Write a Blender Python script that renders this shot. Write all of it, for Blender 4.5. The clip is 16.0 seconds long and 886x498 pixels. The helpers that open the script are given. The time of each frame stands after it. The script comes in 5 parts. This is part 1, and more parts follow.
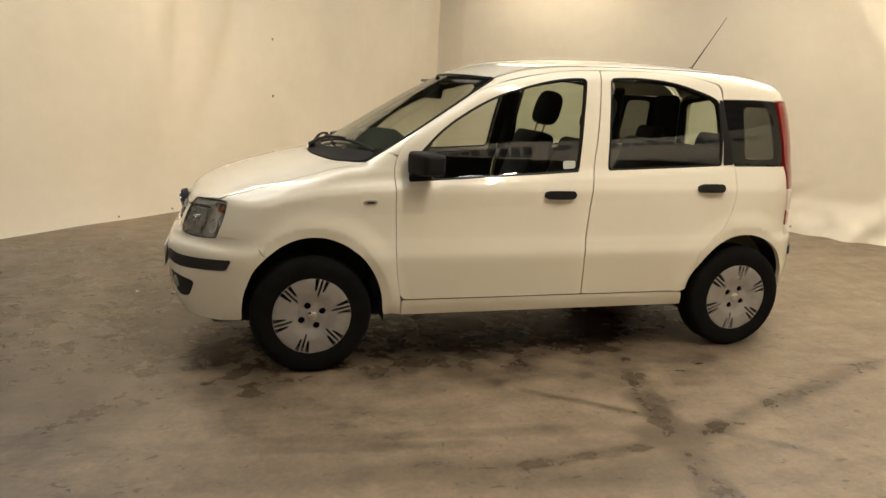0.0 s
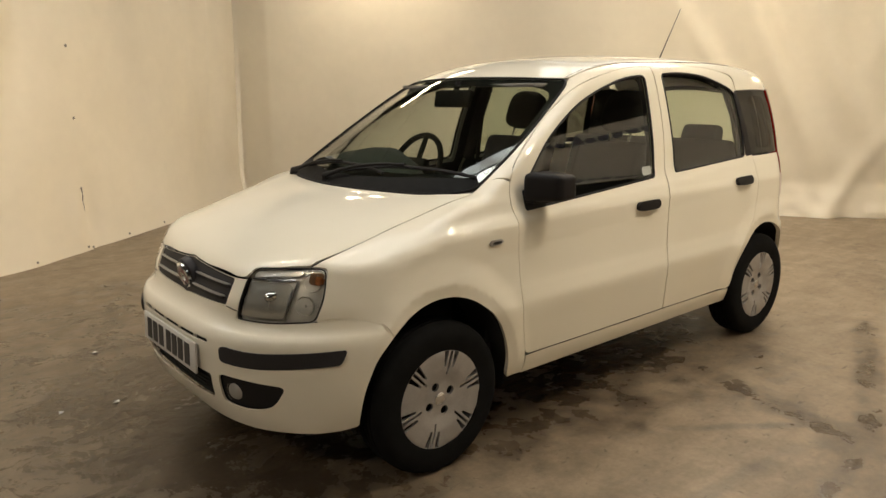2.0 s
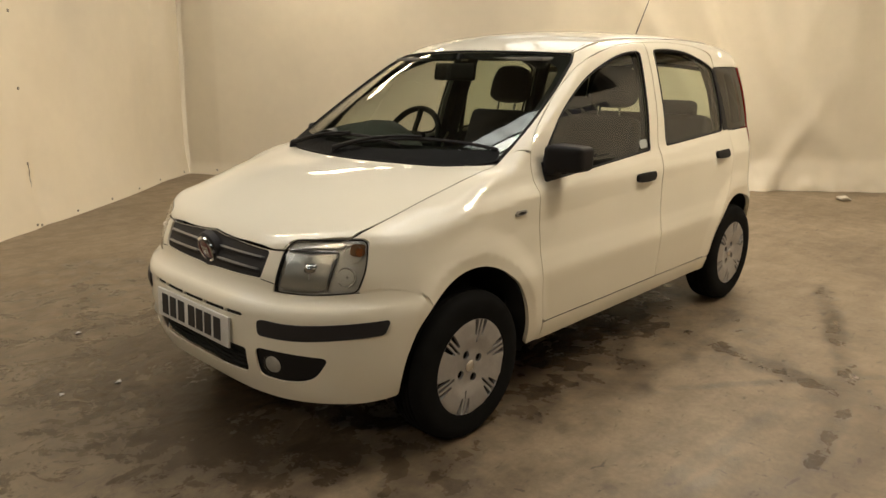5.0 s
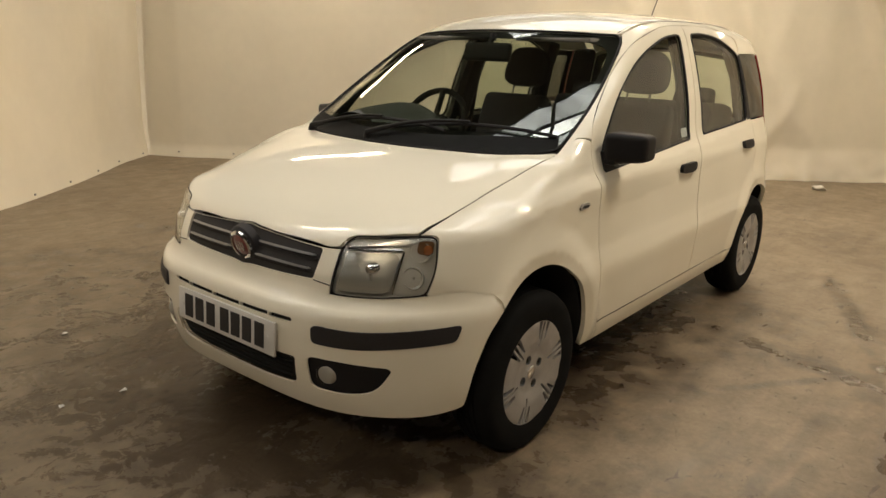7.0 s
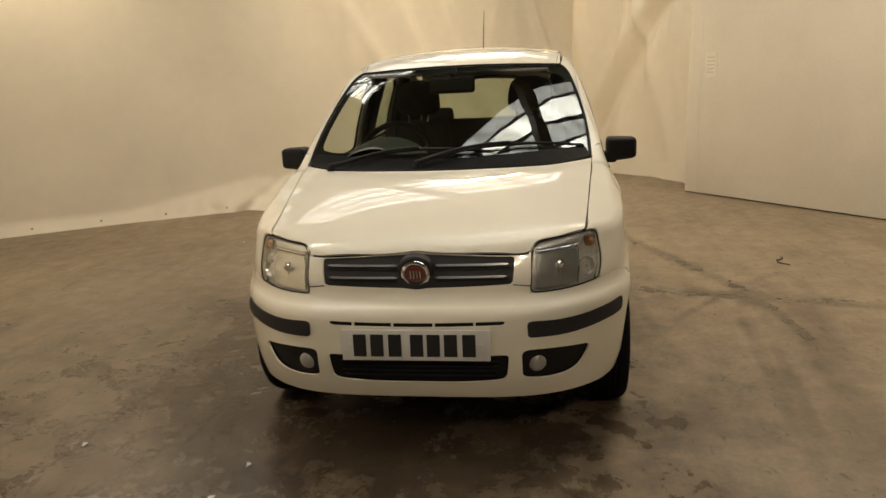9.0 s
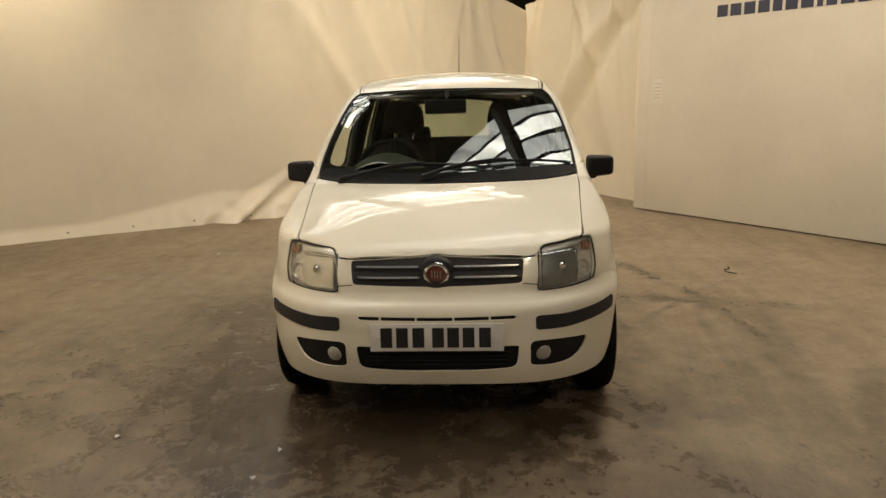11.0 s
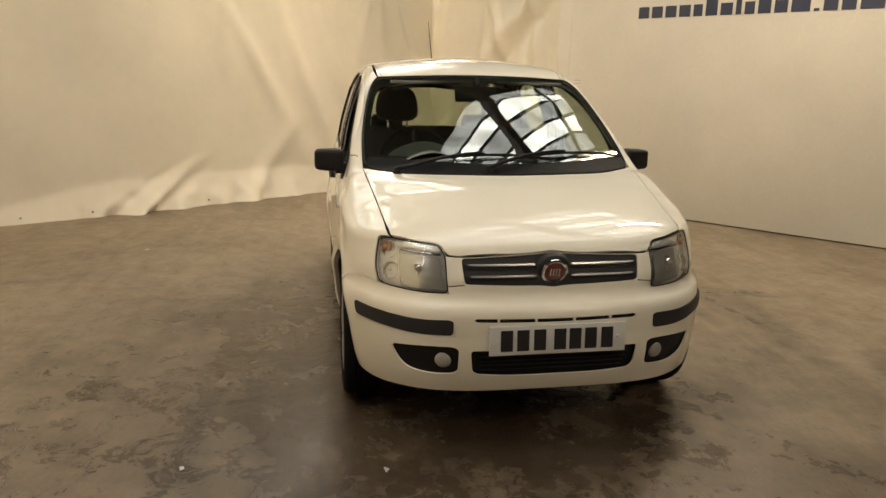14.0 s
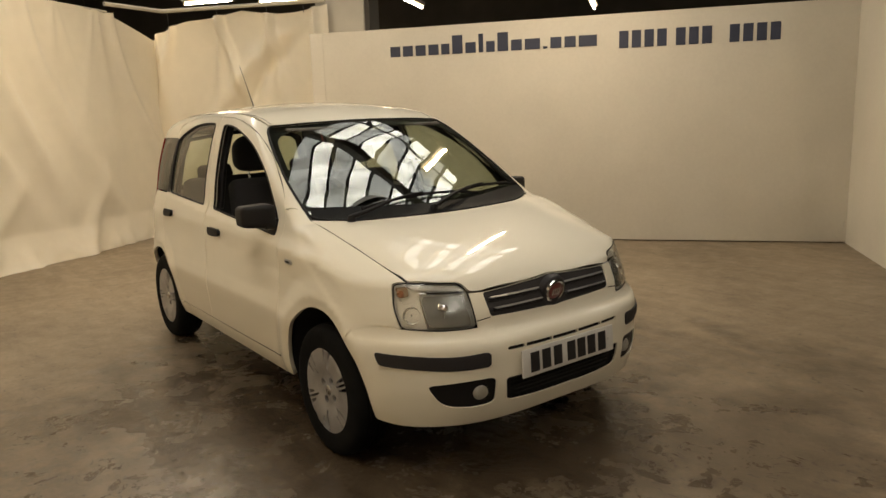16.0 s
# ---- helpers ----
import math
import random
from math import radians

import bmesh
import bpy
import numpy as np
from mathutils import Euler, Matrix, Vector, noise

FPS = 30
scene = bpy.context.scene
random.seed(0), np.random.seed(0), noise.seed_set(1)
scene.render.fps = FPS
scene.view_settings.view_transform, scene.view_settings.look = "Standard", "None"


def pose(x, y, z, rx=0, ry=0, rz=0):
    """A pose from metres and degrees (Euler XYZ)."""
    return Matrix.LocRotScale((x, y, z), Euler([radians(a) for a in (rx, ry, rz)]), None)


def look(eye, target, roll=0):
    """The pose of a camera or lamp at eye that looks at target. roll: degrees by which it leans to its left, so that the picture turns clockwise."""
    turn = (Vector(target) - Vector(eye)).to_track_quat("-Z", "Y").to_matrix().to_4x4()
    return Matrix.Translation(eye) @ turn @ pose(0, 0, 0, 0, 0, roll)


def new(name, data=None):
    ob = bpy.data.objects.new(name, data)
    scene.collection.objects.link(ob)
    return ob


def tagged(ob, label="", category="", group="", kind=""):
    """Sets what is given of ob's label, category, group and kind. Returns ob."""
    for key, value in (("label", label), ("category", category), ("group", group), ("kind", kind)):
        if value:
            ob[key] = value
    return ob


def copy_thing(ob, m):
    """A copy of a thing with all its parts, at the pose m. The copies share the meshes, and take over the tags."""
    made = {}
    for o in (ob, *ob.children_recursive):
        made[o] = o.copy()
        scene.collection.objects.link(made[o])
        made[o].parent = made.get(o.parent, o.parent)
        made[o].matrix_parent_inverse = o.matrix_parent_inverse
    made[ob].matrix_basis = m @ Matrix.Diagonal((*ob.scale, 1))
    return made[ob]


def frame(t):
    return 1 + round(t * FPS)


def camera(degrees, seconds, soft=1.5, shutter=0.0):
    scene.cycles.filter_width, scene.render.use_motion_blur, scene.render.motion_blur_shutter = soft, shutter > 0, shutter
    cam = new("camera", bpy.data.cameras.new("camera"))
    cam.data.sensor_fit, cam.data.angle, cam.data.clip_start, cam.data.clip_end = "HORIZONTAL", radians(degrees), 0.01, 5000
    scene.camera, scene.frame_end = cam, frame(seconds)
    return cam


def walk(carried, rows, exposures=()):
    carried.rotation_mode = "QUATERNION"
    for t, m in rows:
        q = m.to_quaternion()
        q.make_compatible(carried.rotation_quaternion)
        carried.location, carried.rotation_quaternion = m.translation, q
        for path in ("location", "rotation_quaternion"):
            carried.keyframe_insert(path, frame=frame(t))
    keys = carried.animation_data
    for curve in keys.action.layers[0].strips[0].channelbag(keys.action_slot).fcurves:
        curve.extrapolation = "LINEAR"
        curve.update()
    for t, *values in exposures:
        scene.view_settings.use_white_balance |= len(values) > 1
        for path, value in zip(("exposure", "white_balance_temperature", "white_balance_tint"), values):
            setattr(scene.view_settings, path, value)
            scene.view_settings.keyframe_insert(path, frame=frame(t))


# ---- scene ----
cam = camera(63.2, 16.0)
PATH = [
    (0, (-0.305, -3.974, 1.379), (0.234, -2.105, 0.917), 2.6),
    (0.5, (-0.643, -3.616, 1.371), (0.089, -1.812, 0.914), 1.8),
    (1, (-0.981, -3.231, 1.379), (-0.049, -1.525, 0.911), 0.6),
    (1.5, (-1.25, -2.887, 1.365), (-0.134, -1.298, 0.885), -0.5),
    (2, (-1.521, -2.591, 1.373), (-0.265, -1.1, 0.926), -0.3),
    (2.5, (-1.733, -2.45, 1.385), (-0.395, -1.041, 0.908), -1.0),
    (3, (-1.801, -2.407, 1.376), (-0.424, -1.034, 0.908), -0.5),
    (3.5, (-1.832, -2.383, 1.368), (-0.43, -1.035, 0.902), 0.0),
    (4, (-1.836, -2.371, 1.365), (-0.425, -1.041, 0.876), 0.4),
    (6.5, (-1.823, -2.29, 1.341), (-0.427, -0.956, 0.819), 0.5),
    (7, (-1.93, -1.903, 1.334), (-0.426, -0.704, 0.785), 2.0),
    (7.5, (-1.98, -1.489, 1.338), (-0.384, -0.449, 0.729), 0.9),
    (8, (-2.278, -1.039, 1.339), (-0.497, -0.32, 0.782), -0.1),
    (8.5, (-2.641, -0.762, 1.354), (-0.767, -0.273, 0.855), -0.6),
    (9, (-2.952, -0.466, 1.342), (-1.028, -0.173, 0.88), -2.2),
    (11.5, (-3.304, -0.195, 1.37), (-1.351, -0.081, 0.951), -1.0),
    (12, (-3.3, -0.191, 1.369), (-1.348, -0.076, 0.95), -1.2),
    (12.5, (-3.295, -0.178, 1.368), (-1.345, -0.05, 0.945), -0.1),
    (13, (-3.354, 0.067, 1.333), (-1.396, 0.061, 0.926), 0.7),
    (13.5, (-3.23, 0.407, 1.339), (-1.282, 0.264, 0.909), 1.6),
    (14, (-3.048, 0.85, 1.344), (-1.128, 0.507, 0.902), 1.5),
    (14.5, (-2.805, 1.199, 1.327), (-0.947, 0.606, 0.883), 1.1),
    (15, (-2.582, 1.548, 1.351), (-0.853, 0.647, 0.905), -0.1),
    (15.5, (-2.552, 1.841, 1.382), (-0.909, 0.759, 1.018), -1.6),
    (16, (-2.621, 2.03, 1.389), (-1.032, 0.868, 1.033), -1.9),
]
walk(cam, [(t, look(eye, target, roll)) for t, eye, target, roll in PATH],
     exposures=((0, 0.27, 5950, 10), (1, 0.27, 5950, 10), (2.5, 0.19, 6150, 10), (6, 0.18, 6250, 10), (7, 0.18, 6200, 10), (8, 0.0, 6400, 10), (9, 0.0, 6420, 10), (12, 0.05, 6320, 10), (14.5, 0.07, 6280, 10), (15.5, -0.12, 6460, 10), (16, -0.12, 6480, 10)))

# ---- light: a shed with translucent roof sheets and warm tube lamps, some added as fill ----
world = bpy.data.worlds.new("world")
scene.world = world
world.use_nodes = True
world.node_tree.nodes["Background"].inputs[0].default_value = (0.9, 0.75, 0.55, 1)
world.node_tree.nodes["Background"].inputs[1].default_value = 0.02
ROOM_TURN = 38.4
ROOM = pose(0, 0, 0, 0, 0, ROOM_TURN)
ROOF_Z = 5.6
WARM = (1.0, 0.79, 0.53)
TUBE_WATTS, TUBE_GLOW, SKY_GLOW = 12.0, 28.0, 4.6


def room(a, b, z=0.0):
    """A place from the room's own axes: a along the sign board, b across, away from it."""
    return ROOM @ Vector((a, b, z))

# ---- materials ----
def material(name, colour, rough=0.5, metal=0.0, spec=0.5, coat=0.0, grain=0.0, grain_size=40.0, stain=0.0, stain_size=3.0, bump=0.0, bump_size=200.0, random_part=0.0):
    m = bpy.data.materials.new(name)
    m.use_nodes = True
    nt = m.node_tree
    b = nt.nodes["Principled BSDF"]
    b.inputs["Base Color"].default_value = (*colour, 1)
    b.inputs["Roughness"].default_value = rough
    b.inputs["Metallic"].default_value = metal
    b.inputs["Specular IOR Level"].default_value = spec
    b.inputs["Coat Weight"].default_value = coat
    b.inputs["Coat Roughness"].default_value = 0.04
    tc = nt.nodes.new("ShaderNodeTexCoord")
    last = None

    def noise_node(size, detail=5.0):
        n = nt.nodes.new("ShaderNodeTexNoise")
        n.inputs["Scale"].default_value, n.inputs["Detail"].default_value = size, detail
        nt.links.new(tc.outputs["Object"], n.inputs["Vector"])
        return n
    col = None
    for amount, size in ((stain, stain_size), (grain, grain_size)):
        if amount:
            n = noise_node(size)
            r = nt.nodes.new("ShaderNodeMapRange")
            r.inputs["From Min"].default_value, r.inputs["From Max"].default_value = 0.3, 0.7
            r.inputs["To Min"].default_value, r.inputs["To Max"].default_value = 1 - amount, 1 + amount * 0.4
            nt.links.new(n.outputs["Fac"], r.inputs["Value"])
            x = nt.nodes.new("ShaderNodeMix")
            x.data_type, x.blend_type = "RGBA", "MULTIPLY"
            x.inputs["Factor"].default_value = 1
            if col:
                nt.links.new(col, x.inputs[6])
            else:
                x.inputs[6].default_value = (*colour, 1)
            nt.links.new(r.outputs["Result"], x.inputs[7])
            col = x.outputs[2]
    if col:
        nt.links.new(col, b.inputs["Base Color"])
    if bump:
        n = noise_node(bump_size, 3.0)
        u = nt.nodes.new("ShaderNodeBump")
        u.inputs["Strength"].default_value, u.inputs["Distance"].default_value = bump, 0.002
        nt.links.new(n.outputs["Fac"], u.inputs["Height"])
        nt.links.new(u.outputs["Normal"], b.inputs["Normal"])
    return m


def pane(name, tint, clear=1.0, body=(0.02, 0.02, 0.02), base=0.05, wave=0.0):
    """Thin glass: a clear tinted body with a mirror-like skin that grows towards grazing angles."""
    m = bpy.data.materials.new(name)
    m.use_nodes = True
    nt = m.node_tree
    nt.nodes.remove(nt.nodes["Principled BSDF"])
    out = nt.nodes["Material Output"]
    t = nt.nodes.new("ShaderNodeBsdfTransparent")
    t.inputs[0].default_value = (*tint, 1)
    d = nt.nodes.new("ShaderNodeBsdfDiffuse")
    d.inputs[0].default_value = (*body, 1)
    mix = nt.nodes.new("ShaderNodeMixShader")
    mix.inputs[0].default_value = 1 - clear
    nt.links.new(t.outputs[0], mix.inputs[1])
    nt.links.new(d.outputs[0], mix.inputs[2])
    g = nt.nodes.new("ShaderNodeBsdfGlossy")
    g.inputs["Roughness"].default_value = 0.0
    if wave:
        # slow waves of bent glass
        tc, mp = nt.nodes.new("ShaderNodeTexCoord"), nt.nodes.new("ShaderNodeMapping")
        mp.inputs["Scale"].default_value = (1.0, 1.9, 1.0)
        n, u = nt.nodes.new("ShaderNodeTexNoise"), nt.nodes.new("ShaderNodeBump")
        n.inputs["Scale"].default_value, n.inputs["Detail"].default_value = 3.0, 0.6
        u.inputs["Strength"].default_value, u.inputs["Distance"].default_value = 1.0, wave
        nt.links.new(tc.outputs["Object"], mp.inputs["Vector"])
        nt.links.new(mp.outputs["Vector"], n.inputs["Vector"])
        nt.links.new(n.outputs["Fac"], u.inputs["Height"])
        nt.links.new(u.outputs["Normal"], g.inputs["Normal"])
    lw = nt.nodes.new("ShaderNodeLayerWeight")
    lw.inputs["Blend"].default_value = 0.5
    p = nt.nodes.new("ShaderNodeMath")
    p.operation, p.inputs[1].default_value = "POWER", 5.0
    nt.links.new(lw.outputs["Facing"], p.inputs[0])
    s = nt.nodes.new("ShaderNodeMath")
    s.operation, s.inputs[1].default_value, s.inputs[2].default_value = "MULTIPLY_ADD", 0.95 - base, base
    nt.links.new(p.outputs[0], s.inputs[0])
    fin = nt.nodes.new("ShaderNodeMixShader")
    nt.links.new(s.outputs[0], fin.inputs[0])
    nt.links.new(mix.outputs[0], fin.inputs[1])
    nt.links.new(g.outputs[0], fin.inputs[2])
    nt.links.new(fin.outputs[0], out.inputs[0])
    return m


def sky_sheet(name, colour, strength, lo):
    """Translucent roof sheet, its daylight streaked and blotched by dirt along the sheet."""
    m = glow(name, colour, strength)
    nt = m.node_tree
    tc, mp = nt.nodes.new("ShaderNodeTexCoord"), nt.nodes.new("ShaderNodeMapping")
    mp.inputs["Rotation"].default_value = (0, 0, radians(-ROOM_TURN))
    mp.inputs["Scale"].default_value = (7.0, 0.9, 1.0)
    nt.links.new(tc.outputs["Object"], mp.inputs["Vector"])
    n = nt.nodes.new("ShaderNodeTexNoise")
    n.inputs["Scale"].default_value, n.inputs["Detail"].default_value, n.inputs["Roughness"].default_value = 1.0, 6.0, 0.62
    nt.links.new(mp.outputs["Vector"], n.inputs["Vector"])
    r = nt.nodes.new("ShaderNodeMapRange")
    for key, x in (("From Min", 0.36), ("From Max", 0.60), ("To Min", lo * strength), ("To Max", strength * 1.12)):
        r.inputs[key].default_value = x
    nt.links.new(n.outputs["Fac"], r.inputs["Value"])
    nt.links.new(r.outputs["Result"], nt.nodes["Principled BSDF"].inputs["Emission Strength"])
    return m


def glow(name, colour, strength):
    m = bpy.data.materials.new(name)
    m.use_nodes = True
    b = m.node_tree.nodes["Principled BSDF"]
    b.inputs["Base Color"].default_value = (*colour, 1)
    b.inputs["Emission Color"].default_value = (*colour, 1)
    b.inputs["Emission Strength"].default_value = strength
    return m


PAINT = material("cream_paint", (0.81, 0.764, 0.638), 0.5, spec=0.15, coat=1.0, stain=0.03, stain_size=2.0)
BLACK = material("black_plastic", (0.015, 0.014, 0.015), 0.52, spec=0.17, grain=0.15, grain_size=300, bump=0.15, bump_size=900)
GREY_PLASTIC = material("dark_grey_plastic", (0.030, 0.028, 0.030), 0.55, spec=0.25, grain=0.15, grain_size=250, bump=0.15, bump_size=900)
DARK = material("dark_underside", (0.008, 0.008, 0.008), 0.9, stain=0.3, stain_size=8)
COWL = material("scuttle_plastic", (0.006, 0.006, 0.006), 0.6, spec=0.12, bump=0.4, bump_size=260, stain=0.3, stain_size=12)
RUBBER = material("tyre_rubber", (0.009, 0.009, 0.009), 0.9, spec=0.08, stain=0.25, stain_size=14, bump=0.2, bump_size=400)
SILVER = material("silver_hubcap", (0.42, 0.41, 0.40), 0.38, metal=0.55, stain=0.12, stain_size=18, grain=0.05, grain_size=160)
CHROME = material("chrome", (0.75, 0.75, 0.76), 0.12, metal=1.0)
SATIN = material("satin_silver", (0.40, 0.40, 0.40), 0.3, metal=0.6)
STICKER = material("pale_sticker", (0.42, 0.45, 0.42), 0.5)
STEEL = material("dull_steel", (0.20, 0.19, 0.18), 0.5, metal=0.8, stain=0.3, stain_size=9)
REFLECTOR = material("lamp_reflector", (0.80, 0.79, 0.76), 0.26, metal=0.4)
AMBER = material("amber_tint", (0.20, 0.11, 0.06), 0.2, coat=0.6)
DISH = material("lamp_dish", (0.70, 0.695, 0.665), 0.2, metal=0.7)
PAPER = material("faded_paper", (0.68, 0.64, 0.55), 0.7, stain=0.08, stain_size=20)
PRINT = material("faded_print", (0.48, 0.45, 0.39), 0.7)
FOG = material("fog_reflector", (0.40, 0.39, 0.36), 0.4, metal=0.25)
ORANGE = material("orange_lens", (0.34, 0.12, 0.04), 0.15)
RED = material("red_lens", (0.22, 0.014, 0.012), 0.12, coat=0.5)
CLEAR_RED = material("pale_lens", (0.75, 0.62, 0.58), 0.15, coat=0.5)
EMBLEM = material("dark_red_enamel", (0.15, 0.018, 0.02), 0.3, coat=1.0)
WHITE_PLATE = material("white_plate", (0.66, 0.65, 0.62), 0.4, stain=0.12, stain_size=12)
INK = material("black_ink", (0.012, 0.012, 0.014), 0.5)
NAVY = material("navy_vinyl", (0.035, 0.042, 0.075), 0.45, stain=0.1, stain_size=10)
CLOTH = material("charcoal_cloth", (0.028, 0.027, 0.03), 0.95, grain=0.25, grain_size=350, bump=0.3, bump_size=700)
DASH = material("grey_dashboard", (0.060, 0.064, 0.062), 0.6, grain=0.15, grain_size=260, bump=0.2, bump_size=800)
LINER = material("grey_headlining", (0.20, 0.19, 0.175), 0.95, grain=0.1, grain_size=200)
WINDSCREEN = pane("windscreen_glass", (0.90, 0.935, 0.875), base=0.15, wave=0.0026)
GLASS = pane("window_glass", (0.81, 0.865, 0.77), base=0.11)
DARK_GLASS = pane("black_glass", (0.30, 0.30, 0.28), clear=0.6, body=(0.02, 0.02, 0.02), base=0.05)
LENS = pane("lamp_lens", (0.985, 0.985, 0.97), base=0.05)
CURTAIN = material("cream_sheeting", (0.86, 0.80, 0.665), 0.40, spec=0.4, stain=0.07, stain_size=1.1, grain=0.025, grain_size=9)
# some of the light from behind comes through the sheeting
_nt = CURTAIN.node_tree
_thin = _nt.nodes.new("ShaderNodeBsdfTranslucent")
_thin.inputs[0].default_value = (0.80, 0.70, 0.50, 1)
_both = _nt.nodes.new("ShaderNodeMixShader")
_both.inputs[0].default_value = 0.18
_nt.links.new(_nt.nodes["Principled BSDF"].outputs[0], _both.inputs[1])
_nt.links.new(_thin.outputs[0], _both.inputs[2])
_nt.links.new(_both.outputs[0], _nt.nodes["Material Output"].inputs[0])
BOARD = material("painted_board", (0.63, 0.588, 0.494), 0.55, stain=0.08, stain_size=1.2, grain=0.03, grain_size=30, bump=0.08, bump_size=60)
COLUMN = material("painted_column", (0.60, 0.56, 0.47), 0.7, stain=0.12, stain_size=2.0)
SHED = material("grimy_shed_wall", (0.10, 0.09, 0.075), 0.9, stain=0.4, stain_size=0.8)
SHEETING = material("grey_roof_sheet", (0.05, 0.047, 0.042), 0.8, stain=0.3, stain_size=0.6)
TUBE = glow("lit_tube", WARM, TUBE_GLOW)
SKYLIGHT = sky_sheet("translucent_sheet", (1.0, 0.955, 0.865), SKY_GLOW, 0.45)
DULL_SKYLIGHT = sky_sheet("dirty_translucent_sheet", (0.86, 0.86, 0.82), SKY_GLOW * 0.34, 0.35)


# ---- the car's form: front axle at x = 0, nose towards -x, centre line y = 0 ----
def curve(*knots):
    """A smooth monotone curve through (at, value) knots."""
    kx = np.array([k[0] for k in knots], float)
    ky = np.array([k[1] for k in knots], float)
    h, d = np.diff(kx), np.diff(ky) / np.diff(kx)
    m = np.concatenate([[d[0]], np.where(d[:-1] * d[1:] > 0, 2 * d[:-1] * d[1:] / (d[:-1] + d[1:] + 1e-12 * np.sign(d[:-1] + d[1:])), 0), [d[-1]]])

    def at(x):
        x = np.clip(np.asarray(x, float), kx[0], kx[-1])
        i = np.clip(np.searchsorted(kx, x, side="right") - 1, 0, len(h) - 1)
        s = (x - kx[i]) / h[i]
        return (ky[i] * (1 + 2 * s) * (1 - s) ** 2 + m[i] * h[i] * s * (1 - s) ** 2
                + ky[i + 1] * s * s * (3 - 2 * s) + m[i + 1] * h[i] * s * s * (s - 1))
    return at


def smax(a, b, k):
    h = np.clip(0.5 + 0.5 * (a - b) / k, 0, 1)
    return b * (1 - h) + a * h + k * h * (1 - h)


SIDE = curve((0.10, 0.68), (0.18, 0.715), (0.26, 0.748), (0.31, 0.764), (0.34, 0.768), (0.45, 0.779), (0.540, 0.7872), (0.595, 0.7795), (0.64, 0.7715), (0.72, 0.765), (0.80, 0.7600), (0.85, 0.7560),
             (0.90, 0.739), (0.96, 0.717), (1.10, 0.688), (1.25, 0.645), (1.40, 0.590), (1.50, 0.54), (1.60, 0.47))
TAPER = curve((-0.8, 0.13), (-0.4, 0.060), (-0.12, 0.022), (0.2, 0.008), (1.9, 0.006), (2.3, 0.013), (2.9, 0.06))
NOSE = curve((0.10, -0.52), (0.18, -0.575), (0.24, -0.612), (0.31, -0.638), (0.40, -0.656), (0.50, -0.660), (0.545, -0.657), (0.575, -0.643), (0.592, -0.621), (0.600, -0.607), (0.62, -0.601), (0.66, -0.594),
             (0.70, -0.578), (0.74, -0.559), (0.78, -0.540), (0.82, -0.512), (0.87, -0.43), (1.0, -0.2), (1.6, 0.9))
HOOD = curve((-0.8, 0.62), (-0.62, 0.715), (-0.55, 0.768), (-0.48, 0.808), (-0.38, 0.851), (-0.25, 0.893), (-0.10, 0.930), (0.085, 0.963), (0.3, 0.985), (0.6, 1.0), (3.0, 1.0))
ROOF = curve((0.3, 1.28), (0.7, 1.388), (0.8, 1.422), (0.9, 1.449), (1.1, 1.484), (1.4, 1.509), (1.7, 1.516), (2.0, 1.511), (2.3, 1.493), (2.55, 1.462), (2.75, 1.413), (3.0, 1.33))
TAIL = curve((0.10, 2.74), (0.2, 2.80), (0.3, 2.84), (0.45, 2.865), (0.58, 2.86), (0.63, 2.83), (0.8, 2.825), (0.95, 2.805), (1.2, 2.75), (1.35, 2.70), (1.6, 2.58))

BONNET_DROP = curve((-0.8, 0.022), (-0.40, 0.024), (-0.30, 0.030), (-0.20, 0.026), (-0.08, 0.015), (0.0, 0.010), (0.10, 0.0), (0.20, -0.007), (0.5, -0.007))
CREASE = curve((-0.6, 0.72), (-0.36, 0.750), (-0.10, 0.805), (0.125, 0.838), (0.40, 0.862), (0.82, 0.886), (1.34, 0.912), (1.86, 0.945), (2.50, 0.980))
RIDGE = curve((-0.5, 0.0), (-0.36, 0.004), (-0.1, 0.008), (0.3, 0.009), (1.3, 0.007), (2.1, 0.006), (2.6, 0.0))
HOLLOW = curve((-0.6, 0.0), (-0.35, 0.001), (-0.10, 0.005), (0.25, 0.007), (0.45, 0.003), (0.7, 0.0), (3.0, 0.0))


